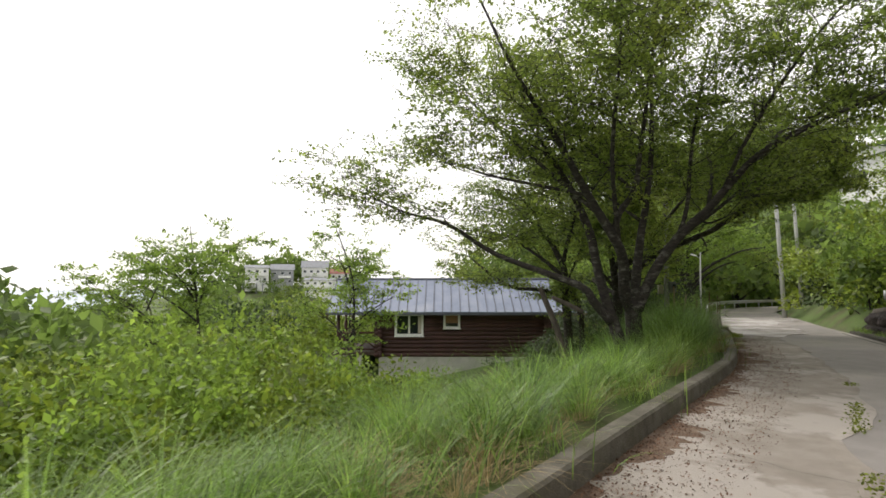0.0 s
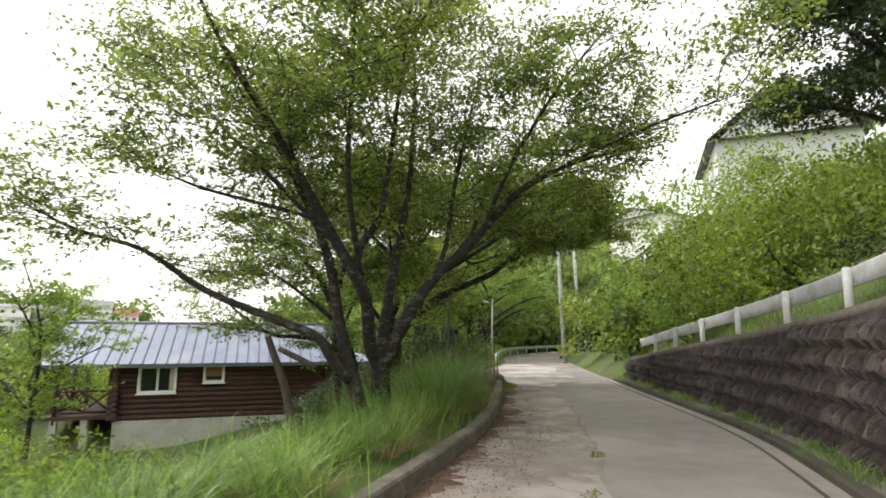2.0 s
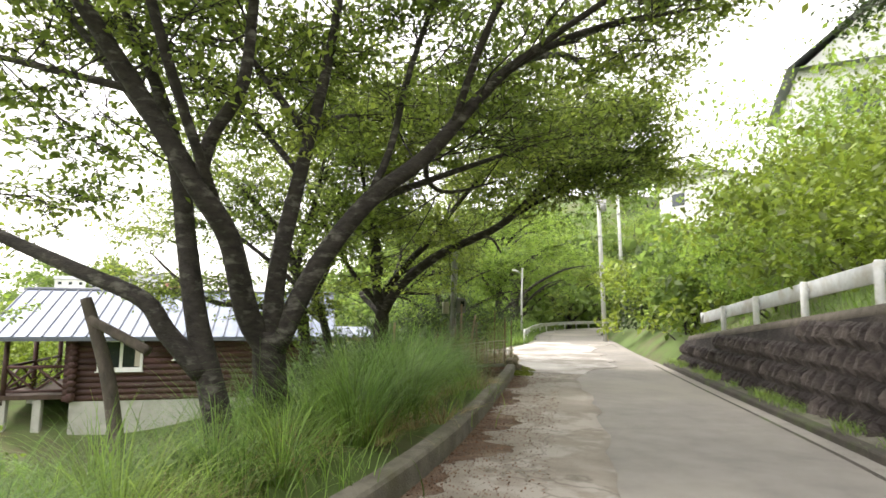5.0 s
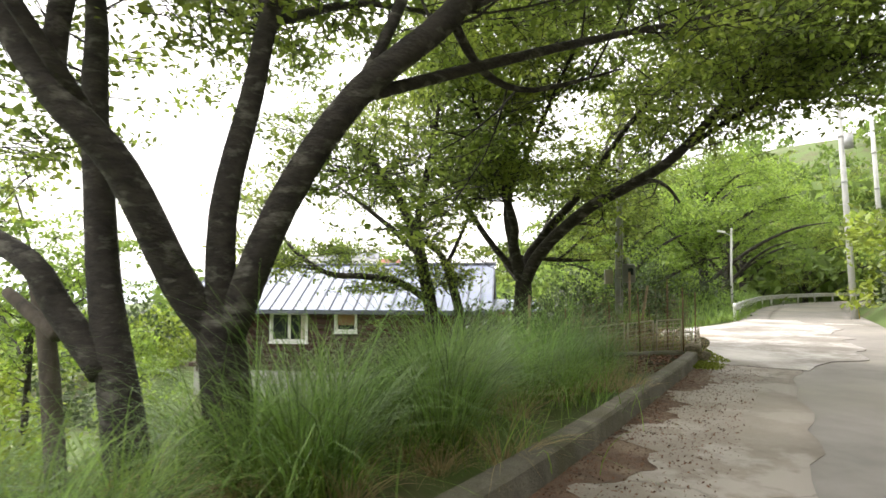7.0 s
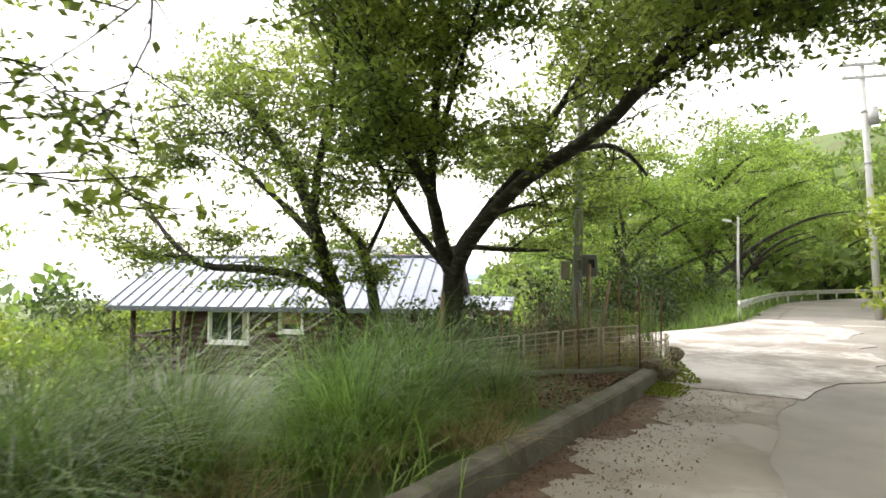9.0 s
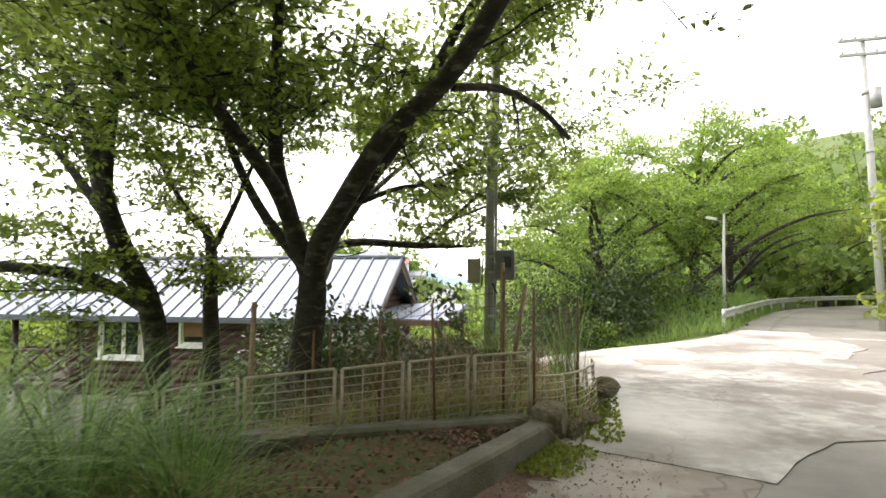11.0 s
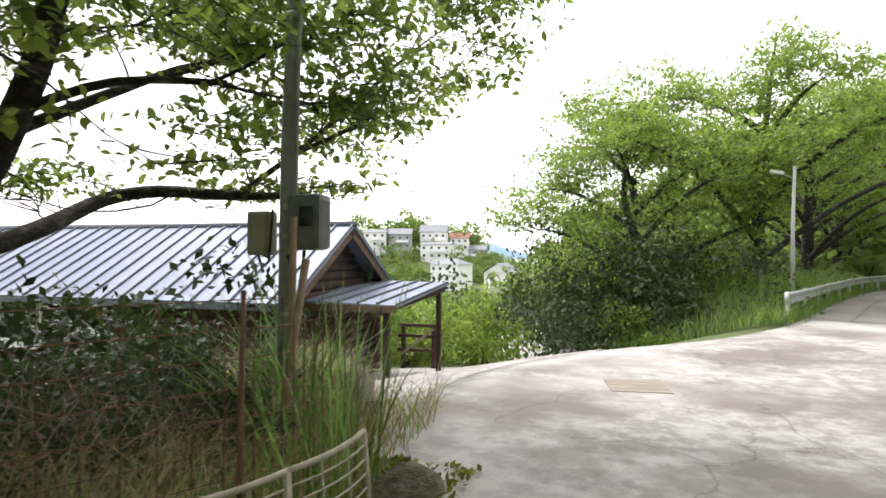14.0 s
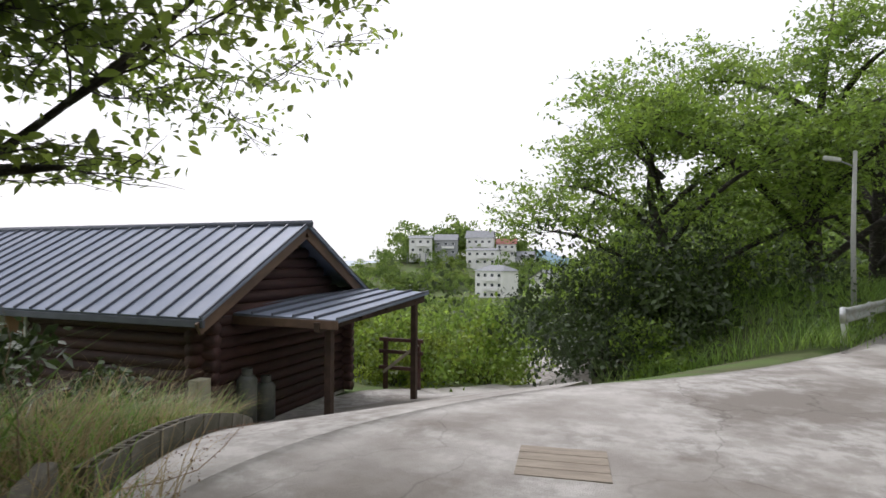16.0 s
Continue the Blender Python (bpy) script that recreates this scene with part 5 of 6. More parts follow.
def tussocks(label, n, s0, s1, out0, out1, length, width, material, each=110, splay=0.55, droop=1.0):
    """Fountain-shaped clumps: blades that rise from one foot and arch over outwards, each clump of its own height."""
    c = kerb_points(n, s0, s1, out0, out1)
    tall = np.repeat(rg.uniform(0.65, 1.2, n), each)
    az = rg.uniform(0, 2 * np.pi, n * each)
    foot = np.repeat(c, each, 0)
    rad = 0.11 * np.sqrt(rg.random(n * each))
    out = np.stack([np.cos(az), np.sin(az), np.zeros(n * each)], 1)
    foot = foot + out * rad[:, None]
    ln = length * tall * rg.uniform(0.5, 1.15, n * each)
    le = splay * rg.uniform(0.05, 1.0, n * each)
    bd = droop * rg.uniform(0.35, 1.25, n * each)
    sd = np.stack([-np.sin(az + 0.4), np.cos(az + 0.4), np.zeros(n * each)], 1)
    rows = []
    for i in range(6):
        t = i / 5
        p = foot + out * (ln * (le * t + 0.6 * bd * t ** 2.3))[:, None] + np.array([0, 0, 1.0]) * (ln * (t * (1 - 0.3 * le) - 0.5 * bd * t ** 2.6))[:, None]
        w = width * (1 - t) ** 0.7 * (0.6 + 0.4 * min(1, t * 4)) + 0.0006
        rows += [p - sd * w / 2, p + sd * w / 2]
    v = np.stack(rows, 1).reshape(-1, 3)
    k = np.arange(n * each)[:, None] * 12
    q = np.concatenate([k + np.array([[2 * i, 2 * i + 1, 2 * i + 3, 2 * i + 2]]) for i in range(5)], 1).reshape(-1, 4)
    return tagged(part("grass", mesh_np("grass", v, q), material), label, "grass", kind="stuff")


grass_patch("green grass along the kerb", kerb_points(15000, -1, 15.9, 0.55, 3.0, 0.25), 0.6, 0.009, 0.9, 0.4, M["grass"])
tussocks("arching clumps of green plume grass behind the kerb", 80, -1, 15.7, 0.75, 2.5, 0.9, 0.009, M["grass"], 120, 0.6)
tussocks("arching clumps of deep green plume grass behind the kerb", 44, 3.5, 15.7, 0.7, 2.8, 0.92, 0.009, M["grass_deep"], 120, 0.6)
tussocks("shoulder-high green plume grass beside the tree", 62, 10.5, 16.0, 0.8, 2.8, 1.5, 0.0095, M["grass_deep"], 130, 0.5, 0.95)
tussocks("bright broad-bladed grass below the kerb", 130, -1, 8.0, 0.9, 5.5, 0.76, 0.015, M["grass_fresh"], 60, 0.55, 0.9)
tussocks("dry straw-coloured tufts among the green grass", 50, 3, 15.8, 0.4, 1.4, 0.5, 0.007, M["grass_dry"], 90, 0.9, 1.1)
grass_patch("green weeds on the bank above the yard", kerb_points(8000, 8.5, 15.2, 2.3, 5.6, 0.3), 0.5, 0.011, 0.8, 0.35, M["grass"])
n = 26000
v_xy = np.stack([rg.uniform(9.5, 24, n), rg.uniform(26, 46, n)], 1)
d, ny = side_of(CENTRE, v_xy[:, 0], v_xy[:, 1])
ok = (d > 2.2) & (d < 7) & (ny > 29.8)
v_xy = v_xy[ok]
grass_patch("bright green grass on the verge at the bend", np.concatenate([v_xy, height(v_xy[:, 0], v_xy[:, 1])[:, None]], 1), 0.7, 0.018, 0.7, 0.3, M["grass"])


# ---- street furniture ----
def street_lamp(x, y):
    z = float(height(x, y))
    t = thing("street_lamp", "thin grey steel street lamp behind the guard rail", "street lamp", pose(x, y, z))
    part("pole", tubes("pole", [([(0, 0, -0.3), (0, 0, 1.8), (0.05, 0, 3.6)], [0.055, 0.05, 0.04])], 10), M["concrete_pole"], t)
    part("arm", tubes("arm", [([(0.04, 0, 3.25), (-0.16, 0, 3.36), (-0.3, 0, 3.42)], [0.02, 0.02, 0.02])], 8), M["steel_pole"], t)
    part("lamp_head", box(0.34, 0.14, 0.09, -0.38, 0, 3.45, 0.03, turn=pose(0, 0, 0, 0, 12, 0)), M["white_post"], t)
    return t


street_lamp(15.8, 34.0)


def utility_pole(x, y, h, lean, label, cross=True):
    z = float(height(x, y))
    t = thing("utility_pole", label, "utility pole", pose(x, y, z, 0, lean, 0))
    part("shaft", tubes("shaft", [([(0, 0, -0.5), (0, 0, h * 0.5), (0, 0, h)], [0.13, 0.11, 0.09])], 16), M["concrete_pole"], t)
    for hh in (0.35, 0.42, 0.5, 0.58, 0.66, 0.74):
        part("step_bolt", tubes("step_bolt", [([(-0.25, 0, h * hh), (0.25, 0, h * hh)], [0.012, 0.012])], 6), M["steel_pole"], t)
    for hh in (0.6, 0.8):
        part("band", tubes("band", [([(0, 0, h * hh - 0.05), (0, 0, h * hh + 0.05)], [0.122, 0.122])], 16), M["steel_pole"], t)
    if cross:
        for hh in (0.93, 0.98):
            part("crossarm", box(1.5, 0.09, 0.09, 0, -0.14, h * hh, 0.01), M["steel_pole"], t)
            for dx in (-0.65, -0.25, 0.35, 0.65):
                part("insulator", tubes("insulator", [([(dx, -0.14, h * hh + 0.04), (dx, -0.14, h * hh + 0.1), (dx, -0.14, h * hh + 0.2)], [0.03, 0.055, 0.03])], 10), M["white_post"], t)
        part("transformer", tubes("transformer", [([(0.1, -0.32, h * 0.74), (0.1, -0.32, h * 0.74 + 0.62)], [0.16, 0.16])], 16), M["steel_pole"], t)
    return t


up = utility_pole(19.9, 32.4, 9.4, -2.0, "tall weathered concrete utility pole beside the lane")
utility_pole(24.8, 38.4, 9.2, -2.0, "concrete utility pole behind the first one", False)
sleeve = thing("guy_sleeve", "yellow plastic sleeve round a guy wire", "sleeve", pose(20.4, 33.0, float(height(20.4, 33.0)), 0, -8, 0))
part("sleeve", tubes("sleeve", [([(0, 0, -0.1), (0, 0, 1.5)], [0.04, 0.04])], 10), M["yellow"], sleeve)
part("guy_wire", tubes("guy_wire", [([(0, 0, 1.4), (-0.1, -0.1, 6.6)], [0.008, 0.008])], 5), M["rubber"], sleeve)


def sag(a, b, drop, n=14):
    a, b = Vector(a), Vector(b)
    return [a.lerp(b, i / n) - Vector((0, 0, drop * 4 * (i / n) * (1 - i / n))) for i in range(n + 1)]


mp = thing("meter_pole", "grey steel service pole with two meter boxes by the fence", "pole", pose(8.42, 21.0, float(height(8.42, 21.0))))
z0 = float(height(8.42, 21.0))
part("pole", tubes("pole", [([(0, 0, -0.4), (0.03, 0, 2.2), (0.16, 0.05, 6.2)], [0.068, 0.064, 0.052])], 16), M["steel_pole"], mp)
bz = 1.52 - z0
meter = part("meter_box", box(0.28, 0.2, 0.42, 0.24, -0.06, bz, 0.05), M["box_grey"], mp, "dark grey rounded meter box")
part("meter_window", box(0.11, 0.02, 0.15, 0.27, -0.16, bz + 0.04, 0.01), M["glass"], meter)
part("meter_rim", box(0.14, 0.012, 0.19, 0.27, -0.153, bz + 0.04, 0.012), M["rubber"], meter)
cream = part("switch_box", box(0.18, 0.14, 0.34, -0.19, -0.02, bz - 0.08, 0.015), M["box_cream"], mp, "faded cream switch box")
part("lid", box(0.16, 0.02, 0.31, -0.19, -0.095, bz - 0.08, 0.008), M["box_cream"], cream)
part("cable", tubes("cable", [([(0.2, -0.06, bz - 0.2), (0.2, -0.08, bz - 0.33), (0.12, -0.08, bz - 0.38), (0.07, -0.08, bz - 0.25)], [0.014] * 4)], 8), M["rubber"], mp)
part("cable", tubes("cable", [([(-0.2, -0.06, bz - 0.24), (-0.14, -0.1, bz - 0.34), (-0.08, -0.1, bz - 0.3), (-0.06, -0.08, bz + 0.1)], [0.01] * 4)], 8), M["rubber"], mp)
part("conduit", tubes("conduit", [([(0.09, -0.05, 0.2), (0.13, -0.04, 3.0), (0.22, 0.0, 6.0)], [0.018, 0.018, 0.018])], 8), M["steel_pole"], mp)
for hh in (0.9, bz - 0.1, bz + 0.12, 3.2, 4.6):
    part("strap", tubes("strap", [([(0.02 + hh * 0.02, 0, hh - 0.02), (0.02 + hh * 0.02, 0, hh + 0.02)], [0.074, 0.074])], 16), M["galv"], mp)


# ---- fence ----
def fence_panel(a, b, h, tilt=0.0, label="cream wire mesh fence panel, rusty and leaning", bow=0.0):
    """A welded-wire panel between two ground points a and b (x, y, z)."""
    a, b = Vector(a), Vector(b)
    t = thing("fence_panel", label, "fence panel", Matrix.Translation(a), group="low fence panels")
    d = b - a
    n = Vector((d.y, -d.x, 0)).normalized()

    def at(u, v):
        return d * u + Vector((0, 0, h * v)) + n * (tilt * v + bow * 4 * u * (1 - u))
    part("panel_frame", tubes("panel_frame", [([at(u, 0) for u in np.linspace(0, 1, 7)], [0.011] * 7), ([at(u, 1) for u in np.linspace(0, 1, 7)], [0.013] * 7), ([at(0, 0), at(0, 1)], [0.014] * 2), ([at(1, 0), at(1, 1)], [0.014] * 2)], 6), M["fence"], t)
    for k in range(1, 8):
        part("wire", tubes("wire", [([at(u, k / 8) for u in np.linspace(0, 1, 7)], [0.0055] * 7)], 5), M["fence"], t)
    cols = max(3, round(d.length / 0.28))
    for k in range(1, cols):
        part("upright", tubes("upright", [([at(k / cols, 0), at(k / cols, 1)], [0.006] * 2)], 5), M["fence"], t)
    return t


FEN = [(5.6, 16.95, -0.15), (6.2, 17.15, -0.08), (6.75, 17.35, 0.0), (7.45, 17.6, 0.05), (7.95, 17.85, 0.08), (8.48, 18.05, 0.12), (9.0, 18.22, 0.14)]
for (p, q) in zip(FEN[:-1], FEN[1:]):
    fence_panel((p[0] + 0.03, p[1], p[2]), (q[0] - 0.03, q[1], q[2]), 0.55, 0.02)
CUR = [(9.02, 18.3, -0.06), (9.33, 18.68, -0.1), (9.6, 19.15, -0.1), (9.72, 19.65, -0.08)]
for (p, q) in zip(CUR[:-1], CUR[1:]):
    fence_panel(p, q, 0.52, -0.05, bow=0.04)


def stake(x, y, top, r, material, label, lean=(0, 0)):
    z = float(height(x, y))
    t = tagged(part("stake", tubes("stake", [([(0, 0, -0.25), (lean[0] * 0.5, lean[1] * 0.5, (top - z) * 0.5), (lean[0], lean[1], top - z)], [r, r, r * 0.9])], 8), M[material], m=pose(x, y, z)), label, "stake")
    return t


for x, y, top, ln in ((7.2, 17.65, 1.0, 0.02), (7.7, 17.95, 1.1, 0), (8.2, 17.88, 1.23, -0.03), (8.75, 18.25, 1.5, 0.01), (9.02, 18.26, 1.35, 0.0), (7.0, 18.6, 0.95, 0.02), (9.45, 19.0, 1.25, 0.02)):
    stake(x, y, top - 0.1, 0.012, "rust", "rusty steel fence stake", (ln, 0))
for x, y, top, ln in ((8.72, 20.4, 1.25, 0.22), (8.62, 20.75, 1.55, 0.02), (6.3, 18.3, 1.1, 0.05)):
    stake(x, y, top, 0.03, "bamboo", "weathered brown wooden stake", (ln, 0))


def mesh_net(a, b, h, label):
    """Tall dark wire netting of large squares."""
    a, b = Vector(a), Vector(b)
    t = thing("wire_net", label, "fence", Matrix.Translation(a))
    d = b - a
    runs = []
    for k in range(int(h / 0.12) + 1):
        runs.append(([Vector((0, 0, k * 0.12)), d + Vector((0, 0, k * 0.12))], [0.0028] * 2))
    n = round(d.length / 0.12)
    for k in range(n + 1):
        runs.append(([d * (k / n), d * (k / n) + Vector((0, 0, h))], [0.0028] * 2))
    tagged(part("net", thin_tubes("net", runs), M["rust"], t), kind="stuff")
    return t


mesh_net((8.9, 18.5, -0.1), (9.45, 19.3, -0.1), 1.2, "tall rusty wire netting behind the low fence")
mesh_net((7.3, 18.2, -0.3), (8.85, 18.5, -0.1), 1.4, "tall rusty wire netting behind the low fence")
mesh_net((9.45, 19.3, -0.1), (9.3, 20.4, -0.15), 1.1, "tall rusty wire netting by the drive")

# low concrete wall below the fence, the rocks and the block wall
low = tagged(part("wall_low", swept("wall_low", [(5.0, 16.3), (6.3, 16.95), (7.4, 17.42), (8.3, 17.8), (8.98, 18.1)], [(-0.02, -0.5), (-0.0, 0.12), (0.02, 0.15), (0.16, 0.15), (0.18, -0.5)], lambda x, y: 0 * x + 0.0, 0.3), M["gutter"]),
             "low dark concrete wall under the fence", "wall", kind="structure")


def rock(x, y, s, seed, label, sink=0.25):
    rng = np.random.default_rng(seed)
    bm = bmesh.new()
    bmesh.ops.create_icosphere(bm, subdivisions=3, radius=1)
    ax = unit(rng.normal(size=(9, 3)))
    off = rng.uniform(0.45, 0.8, 9)
    for v in bm.verts:
        for a, o in zip(ax, off):
            k = v.co.dot(Vector(a))
            if k > o:
                v.co -= Vector(a) * (k - o) * 0.9
        v.co += Vector(rng.normal(size=3)) * 0.03
    z = float(height(x, y)) + s[2] * (1 - sink)
    s = tuple(k * 0.78 for k in s)
    return tagged(part("rock", bm, M["rock"], m=pose(x, y, z, seed * 31 % 25, seed * 17 % 20, seed * 77) @ Matrix.Diagonal((*s, 1)), smooth=False), label, "rock")


rock(9.15, 18.12, (0.27, 0.2, 0.24), 3, "mossy brown boulder at the end of the kerb")
rock(9.82, 19.85, (0.26, 0.2, 0.18), 5, "dark brown boulder at the edge of the drive")
rock(9.38, 18.3, (0.17, 0.14, 0.12), 8, "small broken stone by the kerb")
rock(9.5, 18.75, (0.2, 0.12, 0.1), 9, "small broken stone by the kerb")
rock(7.2, 17.1, (0.3, 0.2, 0.13), 12, "pale weathered stone by the low wall")

hollow = bmesh.new()
for sx, x in ((0.39, 0.0),):
    for y in (-0.0475, 0.0475):
        box(0.39, 0.025, 0.19, 0, y * 1.0, 0, 0.003, hollow)
for x in (-0.18, -0.06, 0.06, 0.18):
    box(0.028, 0.07, 0.19, x, 0, 0, 0, hollow)
hollow_me = bpy.data.meshes.new("block")
hollow.to_mesh(hollow_me)
hollow.free()
bw = thing("block_wall", "low mossy hollow concrete block wall edging the drive", "wall")
edge_line = dense([(8.72, 21.8), (8.15, 23.1), (7.45, 24.6), (6.75, 25.55), (6.2, 25.95)], 0.4)
for i in range(len(edge_line) - 1):
    p, q = edge_line[i], edge_line[i + 1]
    c = (p + q) / 2
    a = math.degrees(math.atan2(q[1] - p[1], q[0] - p[0]))
    z1, z2 = float(height(*p)), float(height(*q))
    dip = math.degrees(math.atan2(z1 - z2, math.hypot(*(q - p))))
    part("block", hollow_me, M["kerb"], bw, m=Matrix.Translation((c[0], c[1], (z1 + z2) / 2 + 0.07)) @ pose(0, 0, 0, 0, 0, a) @ pose(0, 0, 0, 0, dip, 0))
slab = tagged(part("concrete_slab", box(0.5, 0.1, 0.3, 0, 0, 0, 0.01), M["kerb"], m=pose(8.95, 21.35, float(height(8.95, 21.35)) + 0.12, 0, 6, -55)), "tilted grey concrete slab by the drive", "slab")

# inspection board on the apron, side boxes by the cabin
cz = float(height(11.2, 23.3)) + 0.02
lid = thing("drain_cover", "weathered plank board over a drain in the concrete", "cover", pose(11.15, 23.35, cz - 0.03, 0, 0, 8))
part("steel_edge", box(0.74, 0.70, 0.02, 0.03, -0.05, 0.0, 0.004), M["rust"], lid)
for i in range(4):
    part("plank", box(0.6, 0.135, 0.022, 0, -0.21 + i * 0.142, 0.02, 0.004), M["board"], lid)
zb = float(height(5.25, 26.2))
gas = thing("meter_cabinet", "cream meter cabinet on a stand beside the log wall", "cabinet", pose(5.3, 26.15, zb))
part("body", box(0.2, 0.26, 0.48, 0, 0, 0.62, 0.015), M["box_cream"], gas)
part("door", box(0.16, 0.02, 0.42, 0, -0.14, 0.62, 0.008), M["box_cream"], gas)
for dx in (-0.06, 0.06):
    part("leg", tubes("leg", [([(dx, 0, -0.15), (dx, 0, 0.4)], [0.02, 0.02])], 8), M["box_cream"], gas)
for x, y, h in ((5.3, 27.2, 0.75), (5.25, 27.75, 0.6)):
    zt = float(height(x, y))
    c = thing("gas_cylinder", "dark grey gas cylinder against the log wall", "gas cylinder", pose(x, y, zt))
    part("body", tubes("body", [([(0, 0, -0.2), (0, 0, h), (0, 0, h + 0.07), (0, 0, h + 0.1)], [0.17, 0.17, 0.13, 0.05])], 16), M["box_grey"], c)
    part("valve", tubes("valve", [([(0, 0, h + 0.08), (0, 0, h + 0.18)], [0.03, 0.03])], 10), M["steel_pole"], c)
    part("collar", tubes("collar", [([(0, 0, h + 0.06), (0, 0, h + 0.2)], [0.09, 0.09])], 14, False), M["box_grey"], c)

# timber steps and rail behind the carport
st = thing("timber_railing", "weathered timber railing behind the carport", "railing", pose(5.4, 32.2, float(height(5.4, 32.2))))
for x in (0.0, 0.9):
    part("post", box(0.1, 0.1, 1.3, x, 0, 0.6, 0.008), M["log"], st)
for z in (0.5, 0.9, 1.2):
    part("rail", box(1.2, 0.05, 0.09, 0.45, -0.06, z, 0.006), M["log"], st)
for z in (0.15,):
    part("brace", box(1.2, 0.04, 0.07, 0.45, -0.09, 0.75, 0.004, turn=pose(0, 0, 0, 0, -38, 0)), M["board"], st)


# ---- far buildings ----
def far_house(x, y, z, w, d, h, roof, turn, wall="house_white", storeys=2, label="white house on the far hillside", roof_mat="far_roof", hip=False):
    t = thing("house", label, "house", pose(x, y, z, 0, 0, turn))
    part("wall", box(w, d, h + 3, 0, 0, (h - 3) / 2, 0.02), M[wall], t)
    bm = bmesh.new()
    o = 0.45
    a = [bm.verts.new(q) for q in ((-w / 2 - o, -d / 2 - o, h), (w / 2 + o, -d / 2 - o, h), (w / 2 + o, d / 2 + o, h), (-w / 2 - o, d / 2 + o, h))]
    k = w * 0.28 if hip else 0
    r = [bm.verts.new((-w / 2 - o + k, 0, h + roof)), bm.verts.new((w / 2 + o - k, 0, h + roof))]
    for q in ((a[0], a[1], r[1], r[0]), (a[2], a[3], r[0], r[1]), (a[3], a[2], a[1], a[0])) + (((a[1], a[2], r[1]), (a[3], a[0], r[0])) if hip else ()):
        bm.faces.new(q)
    part("roof", bm, M[roof_mat], t)
    if not hip:
        for sx in (-1, 1):
            gb = bmesh.new()
            q = [gb.verts.new(c) for c in ((sx * (w / 2 - 0.01), -d / 2, h - 0.02), (sx * (w / 2 - 0.01), d / 2, h - 0.02), (sx * (w / 2 - 0.01), 0, h + roof * 0.93))]
            gb.faces.new(q if sx > 0 else q[::-1])
            part("gable", gb, M[wall], t)
        part("window", box(0.12, 1.2, 1.0, -w / 2 - 0.02, d * 0.18, h * 0.72, 0.01), M["window_far"], t)
    n = max(2, int(w / 2.6))
    for s in range(storeys):
        zz = h * (s + 0.55) / storeys
        for i in range(n):
            xx = -w / 2 + w * (i + 0.5) / n
            for sy in (-1, 1):
                win = part("window", box(1.2, 0.12, 1.1, xx, sy * (d / 2 + 0.02), zz, 0.01), M["white_frame"], t)
                part("pane", box(1.04, 0.05, 0.94, xx, sy * (d / 2 + 0.075), zz), M["window_far"], win)
        if s:
            part("balcony", box(w * 0.55, 0.9, 0.9, w * 0.1, -d / 2 - 0.45, h * s / storeys + 0.3, 0.02), M["house_white"], t)
    return t


EYE_END = (11.71, 19.59, 1.26)


def far_spot(dx, dy, dz, dist):
    return EYE_END[0] + dx * dist, EYE_END[1] + dy * dist, EYE_END[2] + dz * dist


x, y, z = far_spot(-0.391, 0.920, 0.008, 225)
far_house(x, y, z, 9, 8, 6.5, 1.2, 20, label="white house on stilts on the wooded far hill")
for dx in (-4, -1.5, 1.5, 4):
    tagged(part("stilt_pier", tubes("stilt_pier", [([(x + dx, y - 4.5, z - 7), (x + dx, y - 4.5, z + 0.2)], [0.25, 0.25])], 8), M["far_roof"]), "tall dark pier under the hillside house", "pier")
x, y, z = far_spot(-0.348, 0.937, 0.005, 228)
far_house(x, y, z, 9, 8, 6.5, 2.5, 15, "house_grey", label="grey house on the wooded far hill")
x, y, z = far_spot(-0.29, 0.957, 0.006, 235)
far_house(x, y, z, 11, 9, 7.5, 3.2, 10, label="large white gabled house on the far hill")
x, y, z = far_spot(-0.285, 0.957, -0.012, 220)
far_house(x, y, z, 12, 8, 6.0, 1.0, 5, label="white terraced house below the hilltop")
x, y, z = far_spot(-0.245, 0.97, 0.004, 240)
far_house(x, y, z, 8, 7, 5.5, 2.4, 8, roof_mat="red_roof", label="white house with a red roof on the far hill")
x, y, z = far_spot(-0.262, 0.965, -0.072, 175)
far_house(x, y, z, 10.5, 8.5, 9.0, 1.8, -20, storeys=3, hip=True, label="white three-storey villa in the valley")
x, y, z = far_spot(-0.173, 0.985, -0.075, 150)
far_house(x, y, z, 6.0, 8, 6.0, 2.6, 70, label="small white house with a steep grey roof in the valley")
x, y, z = far_spot(-0.215, 0.975, 0.0, 240)
far_house(x, y, z - 4, 9, 8, 5.5, 2.0, 0, "house_grey", label="grey house at the foot of the far hill")
x, y, z = far_spot(-0.19, 0.98, -0.095, 130)
far_house(x, y, z, 14, 6, 1.6, 0.8, 4, storeys=1, label="long low building with a brown-red roof in the valley", roof_mat="red_roof")
x, y, z = far_spot(-0.205, 0.978, -0.112, 120)
tagged(part("valley_wall", box(16, 0.5, 2.4, 0, 0, 0, 0.02), M["house_white"], m=pose(x, y, z, 0, 0, 4)), "long pale concrete wall in the valley", "wall")
far_house(27.9, 23.8, 5.8, 7, 6.2, 5.3, 2.9, 51.5, label="white gabled house high above the lane", storeys=2)
far_house(37.0, 43.5, 6.6, 7, 6, 5.2, 0.9, 12, label="white flat-roofed villa above the bend", storeys=2)

